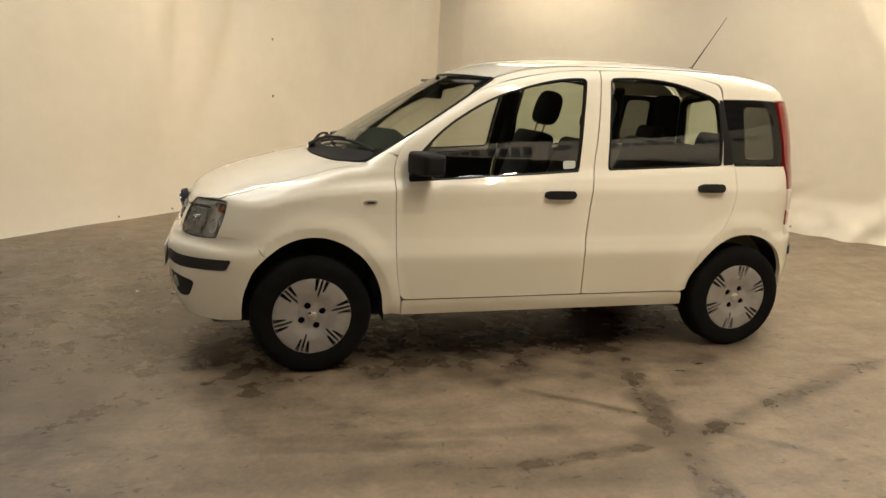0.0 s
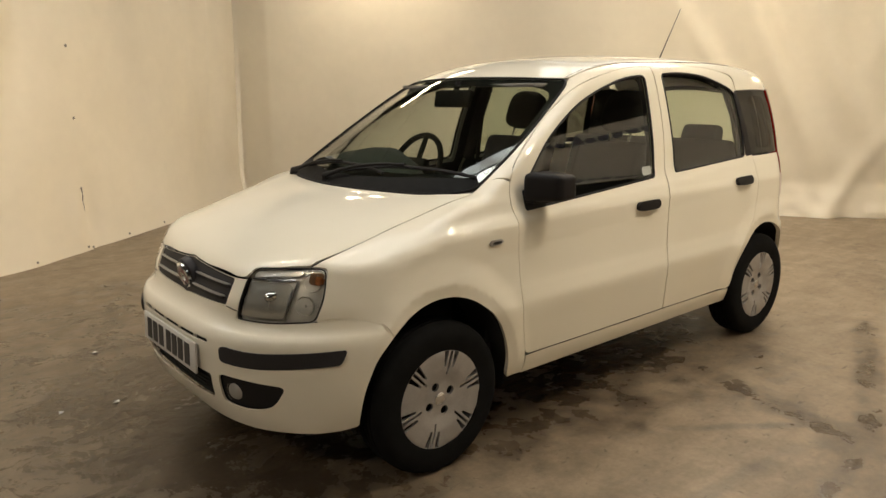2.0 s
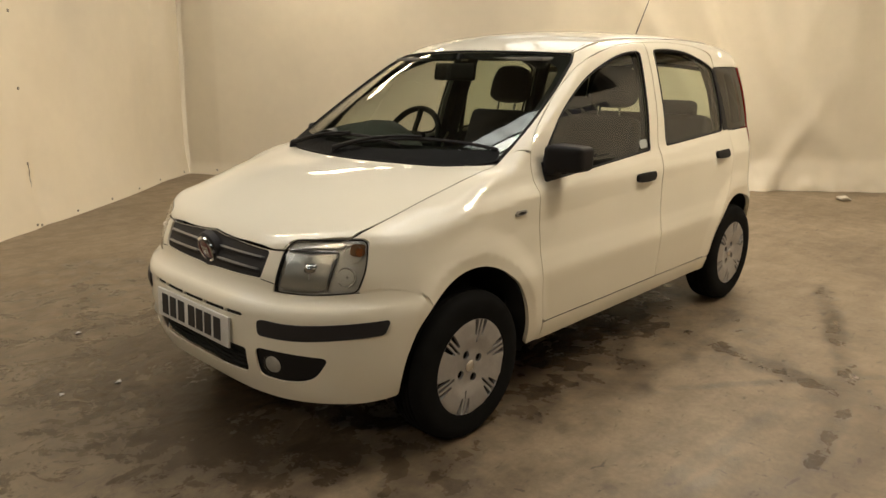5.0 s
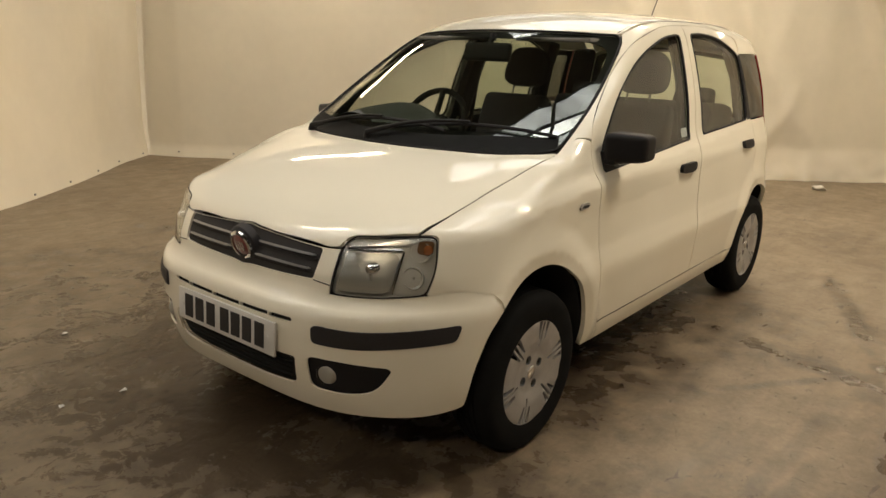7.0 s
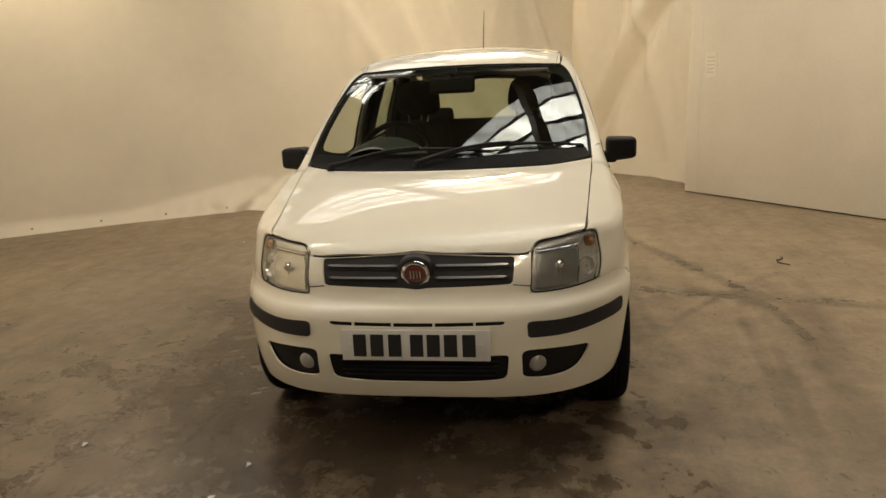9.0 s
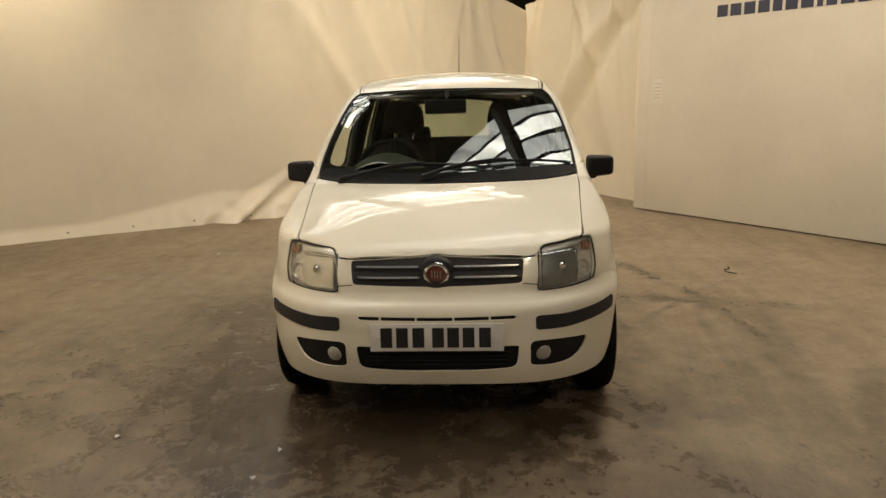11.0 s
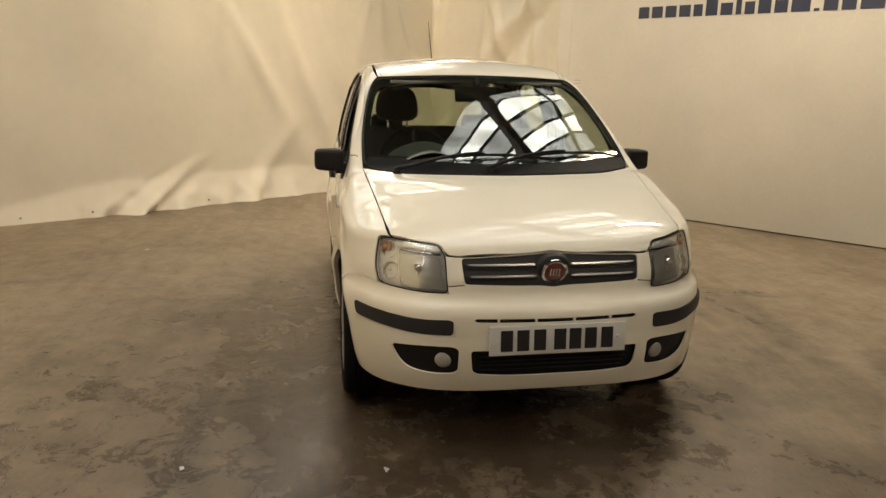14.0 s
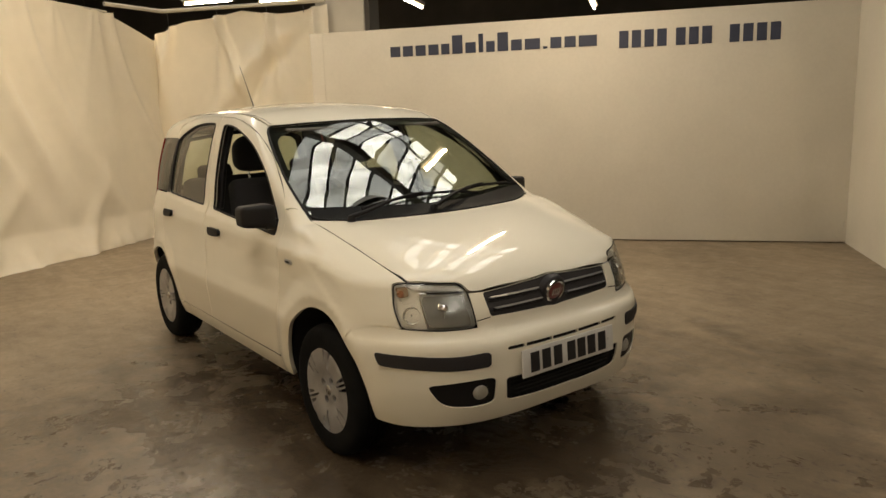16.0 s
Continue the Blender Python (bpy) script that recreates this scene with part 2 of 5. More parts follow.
def form(x, y, z):
    """Below zero inside the car's outer skin."""
    w = np.abs(y)
    flare = 0.0
    # wheel lips: a soft swelling up to a crisp edge, then a narrow band turned in towards the opening
    for cx, rx, rz in ((0.014, 0.318, 0.357), (2.302, 0.325, 0.337)):
        r = np.hypot((x - cx) / rx, (z - 0.285) / rz)
        up = np.clip((1.42 - r) / 0.29, 0, 1)
        flare = flare + (0.012 * up * up * (3 - 2 * up) - 0.075 * np.clip(1.13 - r, 0, 0.2)) * np.clip((z - 0.2) / 0.15, 0, 1)
    # the shoulder crease, and the hollow between it and the bonnet's edge
    rise = z - CREASE(x)
    ridge = np.clip(1 - np.where(rise > 0, rise / 0.040, -rise / 0.11), 0, 1)
    flare = flare + RIDGE(x) * ridge - HOLLOW(x) * np.exp(-((rise - 0.055) / 0.026) ** 2)
    side = w - (SIDE(z) - TAPER(x) + flare)
    front = NOSE(z) + 1.13 * w ** 4 - x
    rear = x - (TAIL(z) - 1.0 * w ** 4)
    sag = 0.006 * np.exp(-((x + 0.13) / 0.24) ** 2) - 0.002 * np.exp(-((x - 0.30) / 0.2) ** 2)
    hood = z - (HOOD(x) - 0.045 * w ** 2 - 0.4 * np.clip(w - 0.5, 0, 1) ** 2 - (sag + 0.002 * np.exp(-((x + 0.42) / 0.13) ** 2)) * (w / 0.6) ** 3 - BONNET_DROP(x) * (w / 0.6) ** 4)
    low = smax(smax(smax(front, hood, 0.025), side, 0.06 - 0.025 * np.clip((z - 0.76) / 0.06, 0, 1)), rear, 0.06)
    pane = (z - (0.968 + (x - 0.06 - 0.45 * w ** 2) * 0.60 - 0.05 * (x - 0.45) ** 2)) * 0.85
    roof = z - (ROOF(x) - 0.15 * w ** 2)
    cab = smax(smax(smax(smax(side, pane, 0.03), roof, 0.07), rear, 0.08), front, 0.05)
    k = 0.015
    h = np.clip(0.5 + 0.5 * (cab - low) / k, 0, 1)
    return cab * (1 - h) + low * h - k * h * (1 - h)


def cast(o, d, reach=2.0, steps=64):
    """The first meeting of rays with the form, for rows of starts and ways."""
    o, d = np.asarray(o, float), np.asarray(d, float)
    s = np.linspace(0, reach, steps)
    p = o[:, None, :] + d[:, None, :] * s[None, :, None]
    inside = form(p[..., 0], p[..., 1], p[..., 2]) < 0
    k = np.where(inside.any(1), np.argmax(inside, 1), steps - 1)
    a, b = s[np.maximum(k - 1, 0)], s[k]
    for _ in range(17):
        c = (a + b) / 2
        p = o + d * c[:, None]
        inside = form(p[:, 0], p[:, 1], p[:, 2]) < 0
        a, b = np.where(inside, a, c), np.where(inside, c, b)
    return o + d * ((a + b) / 2)[:, None]


def slope(p):
    """Outward unit normals of the form."""
    e = 0.0022
    g = np.stack([form(p[:, 0] + e * i, p[:, 1] + e * j, p[:, 2] + e * k) - form(p[:, 0] - e * i, p[:, 1] - e * j, p[:, 2] - e * k)
                  for i, j, k in ((1, 0, 0), (0, 1, 0), (0, 0, 1))], 1)
    return g / (np.linalg.norm(g, axis=1)[:, None] + 1e-9)


# ---- mesh helpers ----
from mathutils.geometry import delaunay_2d_cdt


def part(name, data, mat, parent=None, label=""):
    """One mesh object, from a bmesh or a mesh."""
    if isinstance(data, bmesh.types.BMesh):
        me = bpy.data.meshes.new(name)
        data.to_mesh(me)
        data.free()
        data = me
    if mat and not data.materials:
        data.materials.append(mat)
    ob = new(name, data)
    if parent:
        ob.parent = parent
    return tagged(ob, label)


def smooth(bm, angle=40):
    for f in bm.faces:
        f.smooth = True
    for e in bm.edges:
        if len(e.link_faces) == 2 and e.calc_face_angle(0) > radians(angle):
            e.smooth = False
    return bm


def box(x0, x1, y0, y1, z0, z1, bevel=0.0, seg=2):
    bm = bmesh.new()
    bmesh.ops.create_cube(bm, size=1, matrix=Matrix.LocRotScale(((x0 + x1) / 2, (y0 + y1) / 2, (z0 + z1) / 2), None, (x1 - x0, y1 - y0, z1 - z0)))
    if bevel:
        bmesh.ops.bevel(bm, geom=bm.edges[:] + bm.verts[:], offset=bevel, segments=seg, affect="EDGES", profile=0.6)
    return smooth(bm)


def moved(bm, m):
    bmesh.ops.transform(bm, matrix=m, verts=bm.verts[:])
    return bm


def lathe(profile, seg=48, m=None):
    """Rings of (radius, along y), joined; ends closed where the radius is 0."""
    bm, rings = bmesh.new(), []
    for r, y in profile:
        if r < 1e-6:
            rings.append([bm.verts.new((0, y, 0))])
        else:
            rings.append([bm.verts.new((r * math.cos(2 * math.pi * i / seg), y, r * math.sin(2 * math.pi * i / seg))) for i in range(seg)])
    for a, b in zip(rings, rings[1:]):
        for i in range(seg):
            j = (i + 1) % seg
            q = [a[i % len(a)], a[j % len(a)], b[j % len(b)], b[i % len(b)]]
            q = list(dict.fromkeys(q))
            if len(q) > 2:
                bm.faces.new(q)
    bmesh.ops.recalc_face_normals(bm, faces=bm.faces[:])
    smooth(bm, 35)
    return moved(bm, m) if m else bm


def tube(points, radius, seg=10, closed=False):
    """A round bar along points; radius may be one number or one for each point."""
    bm, rings = bmesh.new(), []
    pts = [Vector(p) for p in points]
    for i, p in enumerate(pts):
        a = pts[i - 1] if i or closed else p
        b = pts[(i + 1) % len(pts)] if i < len(pts) - 1 or closed else p
        q = (b - a).to_track_quat("Z", "Y")
        r = radius[i] if isinstance(radius, (list, tuple)) else radius
        rings.append([bm.verts.new(p + q @ Vector((r * math.cos(2 * math.pi * k / seg), r * math.sin(2 * math.pi * k / seg), 0))) for k in range(seg)])
    n = len(rings)
    for i in range(n if closed else n - 1):
        a, b = rings[i], rings[(i + 1) % n]
        for k in range(seg):
            bm.faces.new((a[k], a[(k + 1) % seg], b[(k + 1) % seg], b[k]))
    if not closed:
        bm.faces.new(rings[0][::-1])
        bm.faces.new(rings[-1])
    bmesh.ops.recalc_face_normals(bm, faces=bm.faces[:])
    return smooth(bm, 50)


# Outlines are drawn on the form from the side (x, z), the top ("t", x, y) or the front ("f", y, z); a last number of 0 or more makes a corner of that radius.
def on_form(p, s):
    return all_on_form([p], s)[0]


def all_on_form(pts, s):
    o, d, r = [], [], []
    for p in pts:
        if p[0] == "t":
            o.append((p[1], s * p[2], 1.8)), d.append((0, 0, -1)), r.append(p[3:])
        elif p[0] == "f":
            o.append((-1.2, s * p[1], p[2])), d.append((1, 0, 0)), r.append(p[3:])
        elif p[0] == "b":
            o.append((3.4, s * p[1], p[2])), d.append((-1, 0, 0)), r.append(p[3:])
        else:
            o.append((p[0], s * 1.3, p[1])), d.append((0, -s, 0)), r.append(p[2:])
    return [(q, k[0] if k else None) for q, k in zip(cast(o, d), r)]


R2 = math.sqrt(0.5)


def flat(kind, s, q):
    q = np.asarray(q, float)
    x, y, z = q[..., 0], q[..., 1], q[..., 2]
    if kind == "side":
        return np.stack([x, z], -1)
    if kind == "slant":
        return np.stack([x, (z - s * y) * R2], -1)
    if kind == "top":
        return np.stack([x, y], -1)
    if kind == "nose":
        return np.stack([0.8 * np.arctan2(y, 0.35 - x), z], -1)
    return np.stack([0.8 * np.arctan2(y, x - 1.9), z], -1)


def rays(kind, s, uv):
    u, v = uv[:, 0], uv[:, 1]
    o, z = np.zeros((len(uv), 3)), np.zeros(len(uv))
    if kind == "side":
        return np.stack([u, z + s * 1.3, v], 1), np.stack([z, z - s, z], 1)
    if kind == "slant":
        return np.stack([u, z + s * 1.5, 1.5 + v / R2], 1), np.stack([z, z - s * R2, z - R2], 1)
    if kind == "top":
        return np.stack([u, v, z + 1.8], 1), np.stack([z, z, z - 1], 1)
    a = u / 0.8
    k, c = (-1, 0.35) if kind == "nose" else (1, 1.9)
    return np.stack([c + k * 1.6 * np.cos(a), 1.6 * np.sin(a), v], 1), np.stack([-k * np.cos(a), -np.sin(a), z], 1)


def loop(points, gap=0.0, step=0.012):
    """A closed line through 2D points with corner radii (None: smooth)."""
    n, out = len(points), []
    P = [np.array(p[0], float) for p in points]
    corner = [p[1] is not None for p in points]
    segs = []
    for i in range(n):
        j = (i + 1) % n
        a, b = P[i], P[j]
        ta = (b - a) if corner[i] else (b - P[i - 1]) / 2
        tb = (b - a) if corner[j] else (P[(j + 1) % n] - a) / 2
        d = np.linalg.norm(b - a) + 1e-9
        ta, tb = (t * min(1.0, d / (np.linalg.norm(t) + 1e-9) * 1.2) for t in (ta, tb))
        m = max(1, int(d / step))
        s = (np.arange(m) / m)[:, None]
        segs.append(a * (1 + 2 * s) * (1 - s) ** 2 + ta * s * (1 - s) ** 2 + b * s * s * (3 - 2 * s) + tb * s * s * (s - 1))
    line = np.concatenate(segs)
    start = np.cumsum([0] + [len(s) for s in segs])[:-1]
    keep, added = np.ones(len(line), bool), {}
    for i in range(n):
        r = points[i][1]
        if not r:
            continue
        k = start[i]
        ends = []
        for way in (-1, 1):
            j, run = k, 0.0
            while run < r:
                q = (j + way) % len(line)
                run += np.linalg.norm(line[q] - line[j])
                j = q
                keep[j] = run >= r
            keep[j] = True
            ends.append(line[j])
        keep[k] = False
        s = np.linspace(0, 1, 8)[1:-1, None]
        added[k] = ends[0] * (1 - s) ** 2 + 2 * line[k] * s * (1 - s) + ends[1] * s * s
    for k in range(len(line)):
        if k in added:
            out.extend(added[k])
        elif keep[k]:
            out.append(line[k])
    out = np.array(out)
    far = np.linalg.norm(out - np.roll(out, 1, 0), axis=1) > 1e-4
    out = out[far]
    if gap:
        t = np.roll(out, -1, 0) - np.roll(out, 1, 0)
        t /= np.linalg.norm(t, axis=1)[:, None] + 1e-9
        area = np.sum(out[:, 0] * np.roll(out[:, 1], -1) - np.roll(out[:, 0], -1) * out[:, 1])
        nrm = np.stack([-t[:, 1], t[:, 0]], 1) * (1 if area > 0 else -1)
        out = out + nrm * gap
    return out


def within(poly, p):
    x, y = p[:, 0:1], p[:, 1:2]
    a, b = poly, np.roll(poly, -1, 0)
    cross = ((a[:, 1] > y) != (b[:, 1] > y)) & (x < (b[:, 0] - a[:, 0]) * (y - a[:, 1]) / (b[:, 1] - a[:, 1] + 1e-12) + a[:, 0])
    return np.sum(cross, 1) % 2 == 1


def fill(outer, holes=(), step=0.03):
    """Triangles of a flat region: places, faces and how many places lie on its rims."""
    rims = [outer, *holes]
    pts = np.concatenate(rims)
    edges, base = [], 0
    for r in rims:
        edges += [(base + i, base + (i + 1) % len(r)) for i in range(len(r))]
        base += len(r)
    lo, hi = outer.min(0), outer.max(0)
    gx, gy = np.arange(lo[0] + step / 2, hi[0], step), np.arange(lo[1] + step / 2, hi[1], step)
    if len(gx) and len(gy):
        g = np.stack(np.meshgrid(gx, gy), -1).reshape(-1, 2)
        ok = within(outer, g)
        for h in holes:
            ok &= ~within(h, g)
        g = g[ok]
        if len(g):
            near = np.min(np.linalg.norm(g[:, None] - pts[None], axis=2), 1)
            g = g[near > step * 0.45]
            pts = np.concatenate([pts, g])
    v, _, f, _, _, _ = delaunay_2d_cdt([Vector(p) for p in pts], edges, [], 1, 1e-6)
    v = np.array([tuple(p) for p in v])
    f = np.array([t for t in f if len(t) == 3])
    c = v[f].mean(1)
    ok = within(outer, c)
    for h in holes:
        ok &= ~within(h, c)
    return v, f[ok]


def shell(v3, faces, nrm, depth, back=False):
    """A mesh of a skin with inward returns along its rims, and with a back face if asked for."""
    count = {}
    a, b, c = v3[faces[:, 0]], v3[faces[:, 1]], v3[faces[:, 2]]
    turn = np.einsum("ij,ij->i", np.cross(b - a, c - a), nrm[faces[:, 0]]) < 0
    faces = np.where(turn[:, None], faces[:, ::-1], faces)
    for t in faces:
        for i in range(3):
            e = (int(t[i]), int(t[(i + 1) % 3]))
            count[e] = 1
    rim = [e for e in count if (e[1], e[0]) not in count]
    verts, out = [tuple(p) for p in v3], [tuple(int(i) for i in t) for t in faces]
    norms = [tuple(n) for n in nrm]
    if depth:
        first, second = {}, {}
        for e in rim:
            for i in e:
                if i not in first:
                    first[i] = len(verts)
                    verts.append(tuple(v3[i]))
                    norms.append((0, 0, 0))
                    second[i] = len(verts)
                    verts.append(tuple(v3[i] - nrm[i] * depth))
                    norms.append((0, 0, 0))
            out.append((first[e[1]], first[e[0]], second[e[0]], second[e[1]]))
        if back:
            base = len(verts)
            verts += [tuple(p) for p in v3 - nrm * depth]
            norms += [tuple(n) for n in -nrm]
            out += [tuple(base + int(i) for i in t[::-1]) for t in faces]
    me = bpy.data.meshes.new("skin")
    me.from_pydata(verts, [], out)
    me.polygons.foreach_set("use_smooth", [True] * len(out))
    me.update()
    me.normals_split_custom_set_from_vertices([Vector(n) for n in norms])
    return me


def outline(kind, s, pts, mirror=False, gap=0.0, step=0.012):
    made = all_on_form(pts, s)
    if mirror:
        made += [(q * np.array((1, -1, 1)), r) for q, r in made[::-1] if abs(q[1]) > 1e-5]
    return loop([(flat(kind, s, q), r) for q, r in made], gap, step)


def skin(kind, pts, s=-1, mirror=False, holes=(), depth=0.014, lift=0.0, step=0.03, gap=0.0016, back=False, relief=None):
    """A panel of the car: an outline and holes, laid on the form, lifted by so much and turned in along the rims."""
    outer = outline(kind, s, pts, mirror, gap)
    inner = []
    for h, hs, hm in holes:
        inner.append(outline(kind, hs, h, hm, 0.0))
    v, f = fill(outer, inner, step)
    p = cast(*rays(kind, s, v))
    n = slope(p)
    up = lift if relief is None else lift + relief(p)
    q = p + n * (up[:, None] if relief is not None else up)
    return shell(q, f, n, depth, back)


# ---- the room ----
def grid(name, f, na, nb, mat, parent=None, label="", thick=0.0):
    """A sheet from f(u, v), u and v from 0 to 1, with a back face if thick."""
    pts = [f(i / na, j / nb) for j in range(nb + 1) for i in range(na + 1)]
    k = na + 1
    faces = [(j * k + i, j * k + i + 1, (j + 1) * k + i + 1, (j + 1) * k + i) for j in range(nb) for i in range(na)]
    me = bpy.data.meshes.new(name)
    me.from_pydata([tuple(p) for p in pts], [], faces)
    me.polygons.foreach_set("use_smooth", [True] * len(faces))
    me.update()
    ob = part(name, me, mat, parent, label)
    if thick:
        mod = ob.modifiers.new("thickness", "SOLIDIFY")
        mod.thickness = thick
    return ob


def concrete():
    m = bpy.data.materials.new("stained_shaded_concrete")
    m.use_nodes = True
    nt = m.node_tree
    b = nt.nodes["Principled BSDF"]
    tc = nt.nodes.new("ShaderNodeTexCoord")

    def noise_at(size, detail=6.0, rough=0.55, stretch=None, turn=0.0, distort=0.0):
        n = nt.nodes.new("ShaderNodeTexNoise")
        n.inputs["Scale"].default_value, n.inputs["Detail"].default_value, n.inputs["Roughness"].default_value = size, detail, rough
        n.inputs["Distortion"].default_value = distort
        mp = nt.nodes.new("ShaderNodeMapping")
        mp.inputs["Scale"].default_value = stretch or (1, 1, 1)
        mp.inputs["Rotation"].default_value = (0, 0, radians(turn))
        nt.links.new(tc.outputs["Object"], mp.inputs["Vector"])
        nt.links.new(mp.outputs["Vector"], n.inputs["Vector"])
        return n.outputs["Fac"]

    def ramp(value, lo, hi, a, c):
        r = nt.nodes.new("ShaderNodeMapRange")
        r.interpolation_type = "SMOOTHSTEP"
        for key, x in (("From Min", lo), ("From Max", hi), ("To Min", a), ("To Max", c)):
            r.inputs[key].default_value = x
        nt.links.new(value, r.inputs["Value"])
        return r.outputs["Result"]

    def math_node(op, a, c=None):
        n = nt.nodes.new("ShaderNodeMath")
        n.operation = op
        for i, x in enumerate((a, c)):
            if x is None:
                continue
            if isinstance(x, (int, float)):
                n.inputs[i].default_value = x
            else:
                nt.links.new(x, n.inputs[i])
        return n.outputs[0]

    sep = nt.nodes.new("ShaderNodeSeparateXYZ")
    nt.links.new(tc.outputs["Object"], sep.inputs[0])
    X, Y = sep.outputs[0], sep.outputs[1]
    wob = math_node("SUBTRACT", noise_at(2.2, 4), 0.5)
    wob2 = math_node("SUBTRACT", noise_at(9.0, 4), 0.5)

    def streak(x0, y0, x1, y1, width, strength):
        """A scuffed dark track along a line, with ragged edges."""
        width, strength = width * 1.4, min(0.9, strength * 1.05)
        dx, dy = x1 - x0, y1 - y0
        ln = math.hypot(dx, dy)
        ux, uy = dx / ln, dy / ln
        px, py = math_node("SUBTRACT", X, x0), math_node("SUBTRACT", Y, y0)
        along = math_node("ADD", math_node("MULTIPLY", px, ux), math_node("MULTIPLY", py, uy))
        across = math_node("ADD", math_node("MULTIPLY", px, -uy), math_node("MULTIPLY", py, ux))
        across = math_node("ADD", across, math_node("MULTIPLY", wob, width * 0.9))
        across = math_node("ADD", across, math_node("MULTIPLY", wob2, width * 1.2))
        side = ramp(math_node("ABSOLUTE", across), width * 0.2, width * 0.95, 1, 0)
        off = math_node("ABSOLUTE", math_node("SUBTRACT", along, ln / 2))
        end = ramp(math_node("ADD", off, math_node("MULTIPLY", wob2, 0.5)), ln / 2 - 0.15, ln / 2 + 0.1, 1, 0)
        patchy = ramp(noise_at(6.0, 7, 0.65), 0.30, 0.62, 0.35, 1.0)
        return math_node("MULTIPLY", math_node("MULTIPLY", side, end), math_node("MULTIPLY", patchy, strength))

    def stain_or_shade(cx, cy, rx, ry, turn, strength, ragged=0.75):
        c, s = math.cos(radians(turn)), math.sin(radians(turn))
        px, py = math_node("SUBTRACT", X, cx), math_node("SUBTRACT", Y, cy)
        u = math_node("MULTIPLY", math_node("ADD", math_node("MULTIPLY", px, c), math_node("MULTIPLY", py, s)), 1 / rx)
        v = math_node("MULTIPLY", math_node("ADD", math_node("MULTIPLY", px, -s), math_node("MULTIPLY", py, c)), 1 / ry)
        r = math_node("SQRT", math_node("ADD", math_node("MULTIPLY", u, u), math_node("MULTIPLY", v, v)))
        r = math_node("ADD", r, math_node("MULTIPLY", wob, ragged * 2.2))
        r = math_node("ADD", r, math_node("MULTIPLY", wob2, ragged * 1.2))
        return math_node("MULTIPLY", ramp(r, 0.48, 1.14, 1, 0), strength)

    dark = None
    marks = [streak(*k) for k in ((1.60, -0.80, 1.22, -2.35, 0.10, 0.75), (0.55, -1.78, 1.42, -1.68, 0.05, 0.75), (1.38, -1.70, 2.95, -1.12, 0.065, 0.75), (-1.25, -1.30, -0.58, -0.82, 0.13, 0.75),
                                  (-0.60, -1.66, 0.65, -1.76, 0.06, 0.42), (-0.5, -1.43, 0.64, -1.58, 0.04, 0.42), (-0.2, -1.23, 0.63, -1.25, 0.03, 0.35), (1.6, -1.98, -0.8, -1.52, 0.12, 0.34),
                                  (1.95, 2.97, 2.15, 2.25, 0.06, 0.4), (2.2, 2.4, 0.6, 1.05, 0.03, 0.45), (-0.75, -1.35, 1.3, -1.55, 0.04, 0.36), (-0.55, -0.95, 0.6, -1.35, 0.06, 0.34), (0.9, -1.1, 1.9, -1.9, 0.03, 0.6), (0.2, -2.1, -1.4, -1.45, 0.10, 0.55))]
    # pools under and beside the car paint its shade into the wet stain
    marks += [stain_or_shade(*k) for k in ((-0.34, 0.0, 0.82, 0.95, 0, 0.85), (1.10, 0.0, 1.65, 1.15, 0, 0.85), (0.2, 0.80, 1.5, 0.75, 0, 0.85, 0.5), (-0.35, 0.95, 0.85, 0.5, 20, 0.55), (0.7, 1.25, 0.9, 0.4, -10, 0.42),
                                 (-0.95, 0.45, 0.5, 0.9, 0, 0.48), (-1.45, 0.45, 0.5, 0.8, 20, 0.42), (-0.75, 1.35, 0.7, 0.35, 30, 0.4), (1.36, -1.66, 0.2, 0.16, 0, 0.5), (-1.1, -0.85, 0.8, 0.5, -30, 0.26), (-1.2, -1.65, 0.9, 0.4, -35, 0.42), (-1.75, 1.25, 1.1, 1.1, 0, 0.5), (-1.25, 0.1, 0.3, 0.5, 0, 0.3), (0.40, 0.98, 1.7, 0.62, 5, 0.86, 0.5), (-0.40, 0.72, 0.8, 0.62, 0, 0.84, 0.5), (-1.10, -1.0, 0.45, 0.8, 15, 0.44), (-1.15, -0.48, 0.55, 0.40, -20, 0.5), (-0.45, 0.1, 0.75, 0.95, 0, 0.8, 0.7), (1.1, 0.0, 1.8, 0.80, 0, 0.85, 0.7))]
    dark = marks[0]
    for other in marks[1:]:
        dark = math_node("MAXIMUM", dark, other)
    # the stains and the painted shade are broken up by worn patches
    dark = math_node("MULTIPLY", dark, ramp(noise_at(3.4, 11, 0.72, distort=0.5), 0.34, 0.56, 0.62, 1.0))
    mott = ramp(noise_at(0.9, 7, 0.6), 0.35, 0.68, 0.0, 1.0)
    fine = ramp(noise_at(7.0, 8, 0.65), 0.3, 0.72, 0.0, 1.0)
    specks = ramp(noise_at(11.0, 3, 0.5, stretch=(1.0, 2.6, 1), turn=35, distort=0.6), 0.64, 0.72, 0.0, 1.0)
    brush = ramp(noise_at(3.0, 6, 0.6, stretch=(0.35, 2.5, 1), turn=38), 0.42, 0.7, 0.0, 1.0)
    mix = nt.nodes.new("ShaderNodeValToRGB")
    mix.color_ramp.elements[0].color, mix.color_ramp.elements[1].color = (0.146, 0.110, 0.070, 1), (0.284, 0.223, 0.149, 1)
    grit = ramp(noise_at(38.0, 6, 0.7), 0.32, 0.68, 0.0, 1.0)
    tone = math_node("ADD", math_node("ADD", math_node("MULTIPLY", mott, 0.42), math_node("MULTIPLY", fine, 0.34)), math_node("MULTIPLY", grit, 0.30))
    nt.links.new(tone, mix.inputs[0])
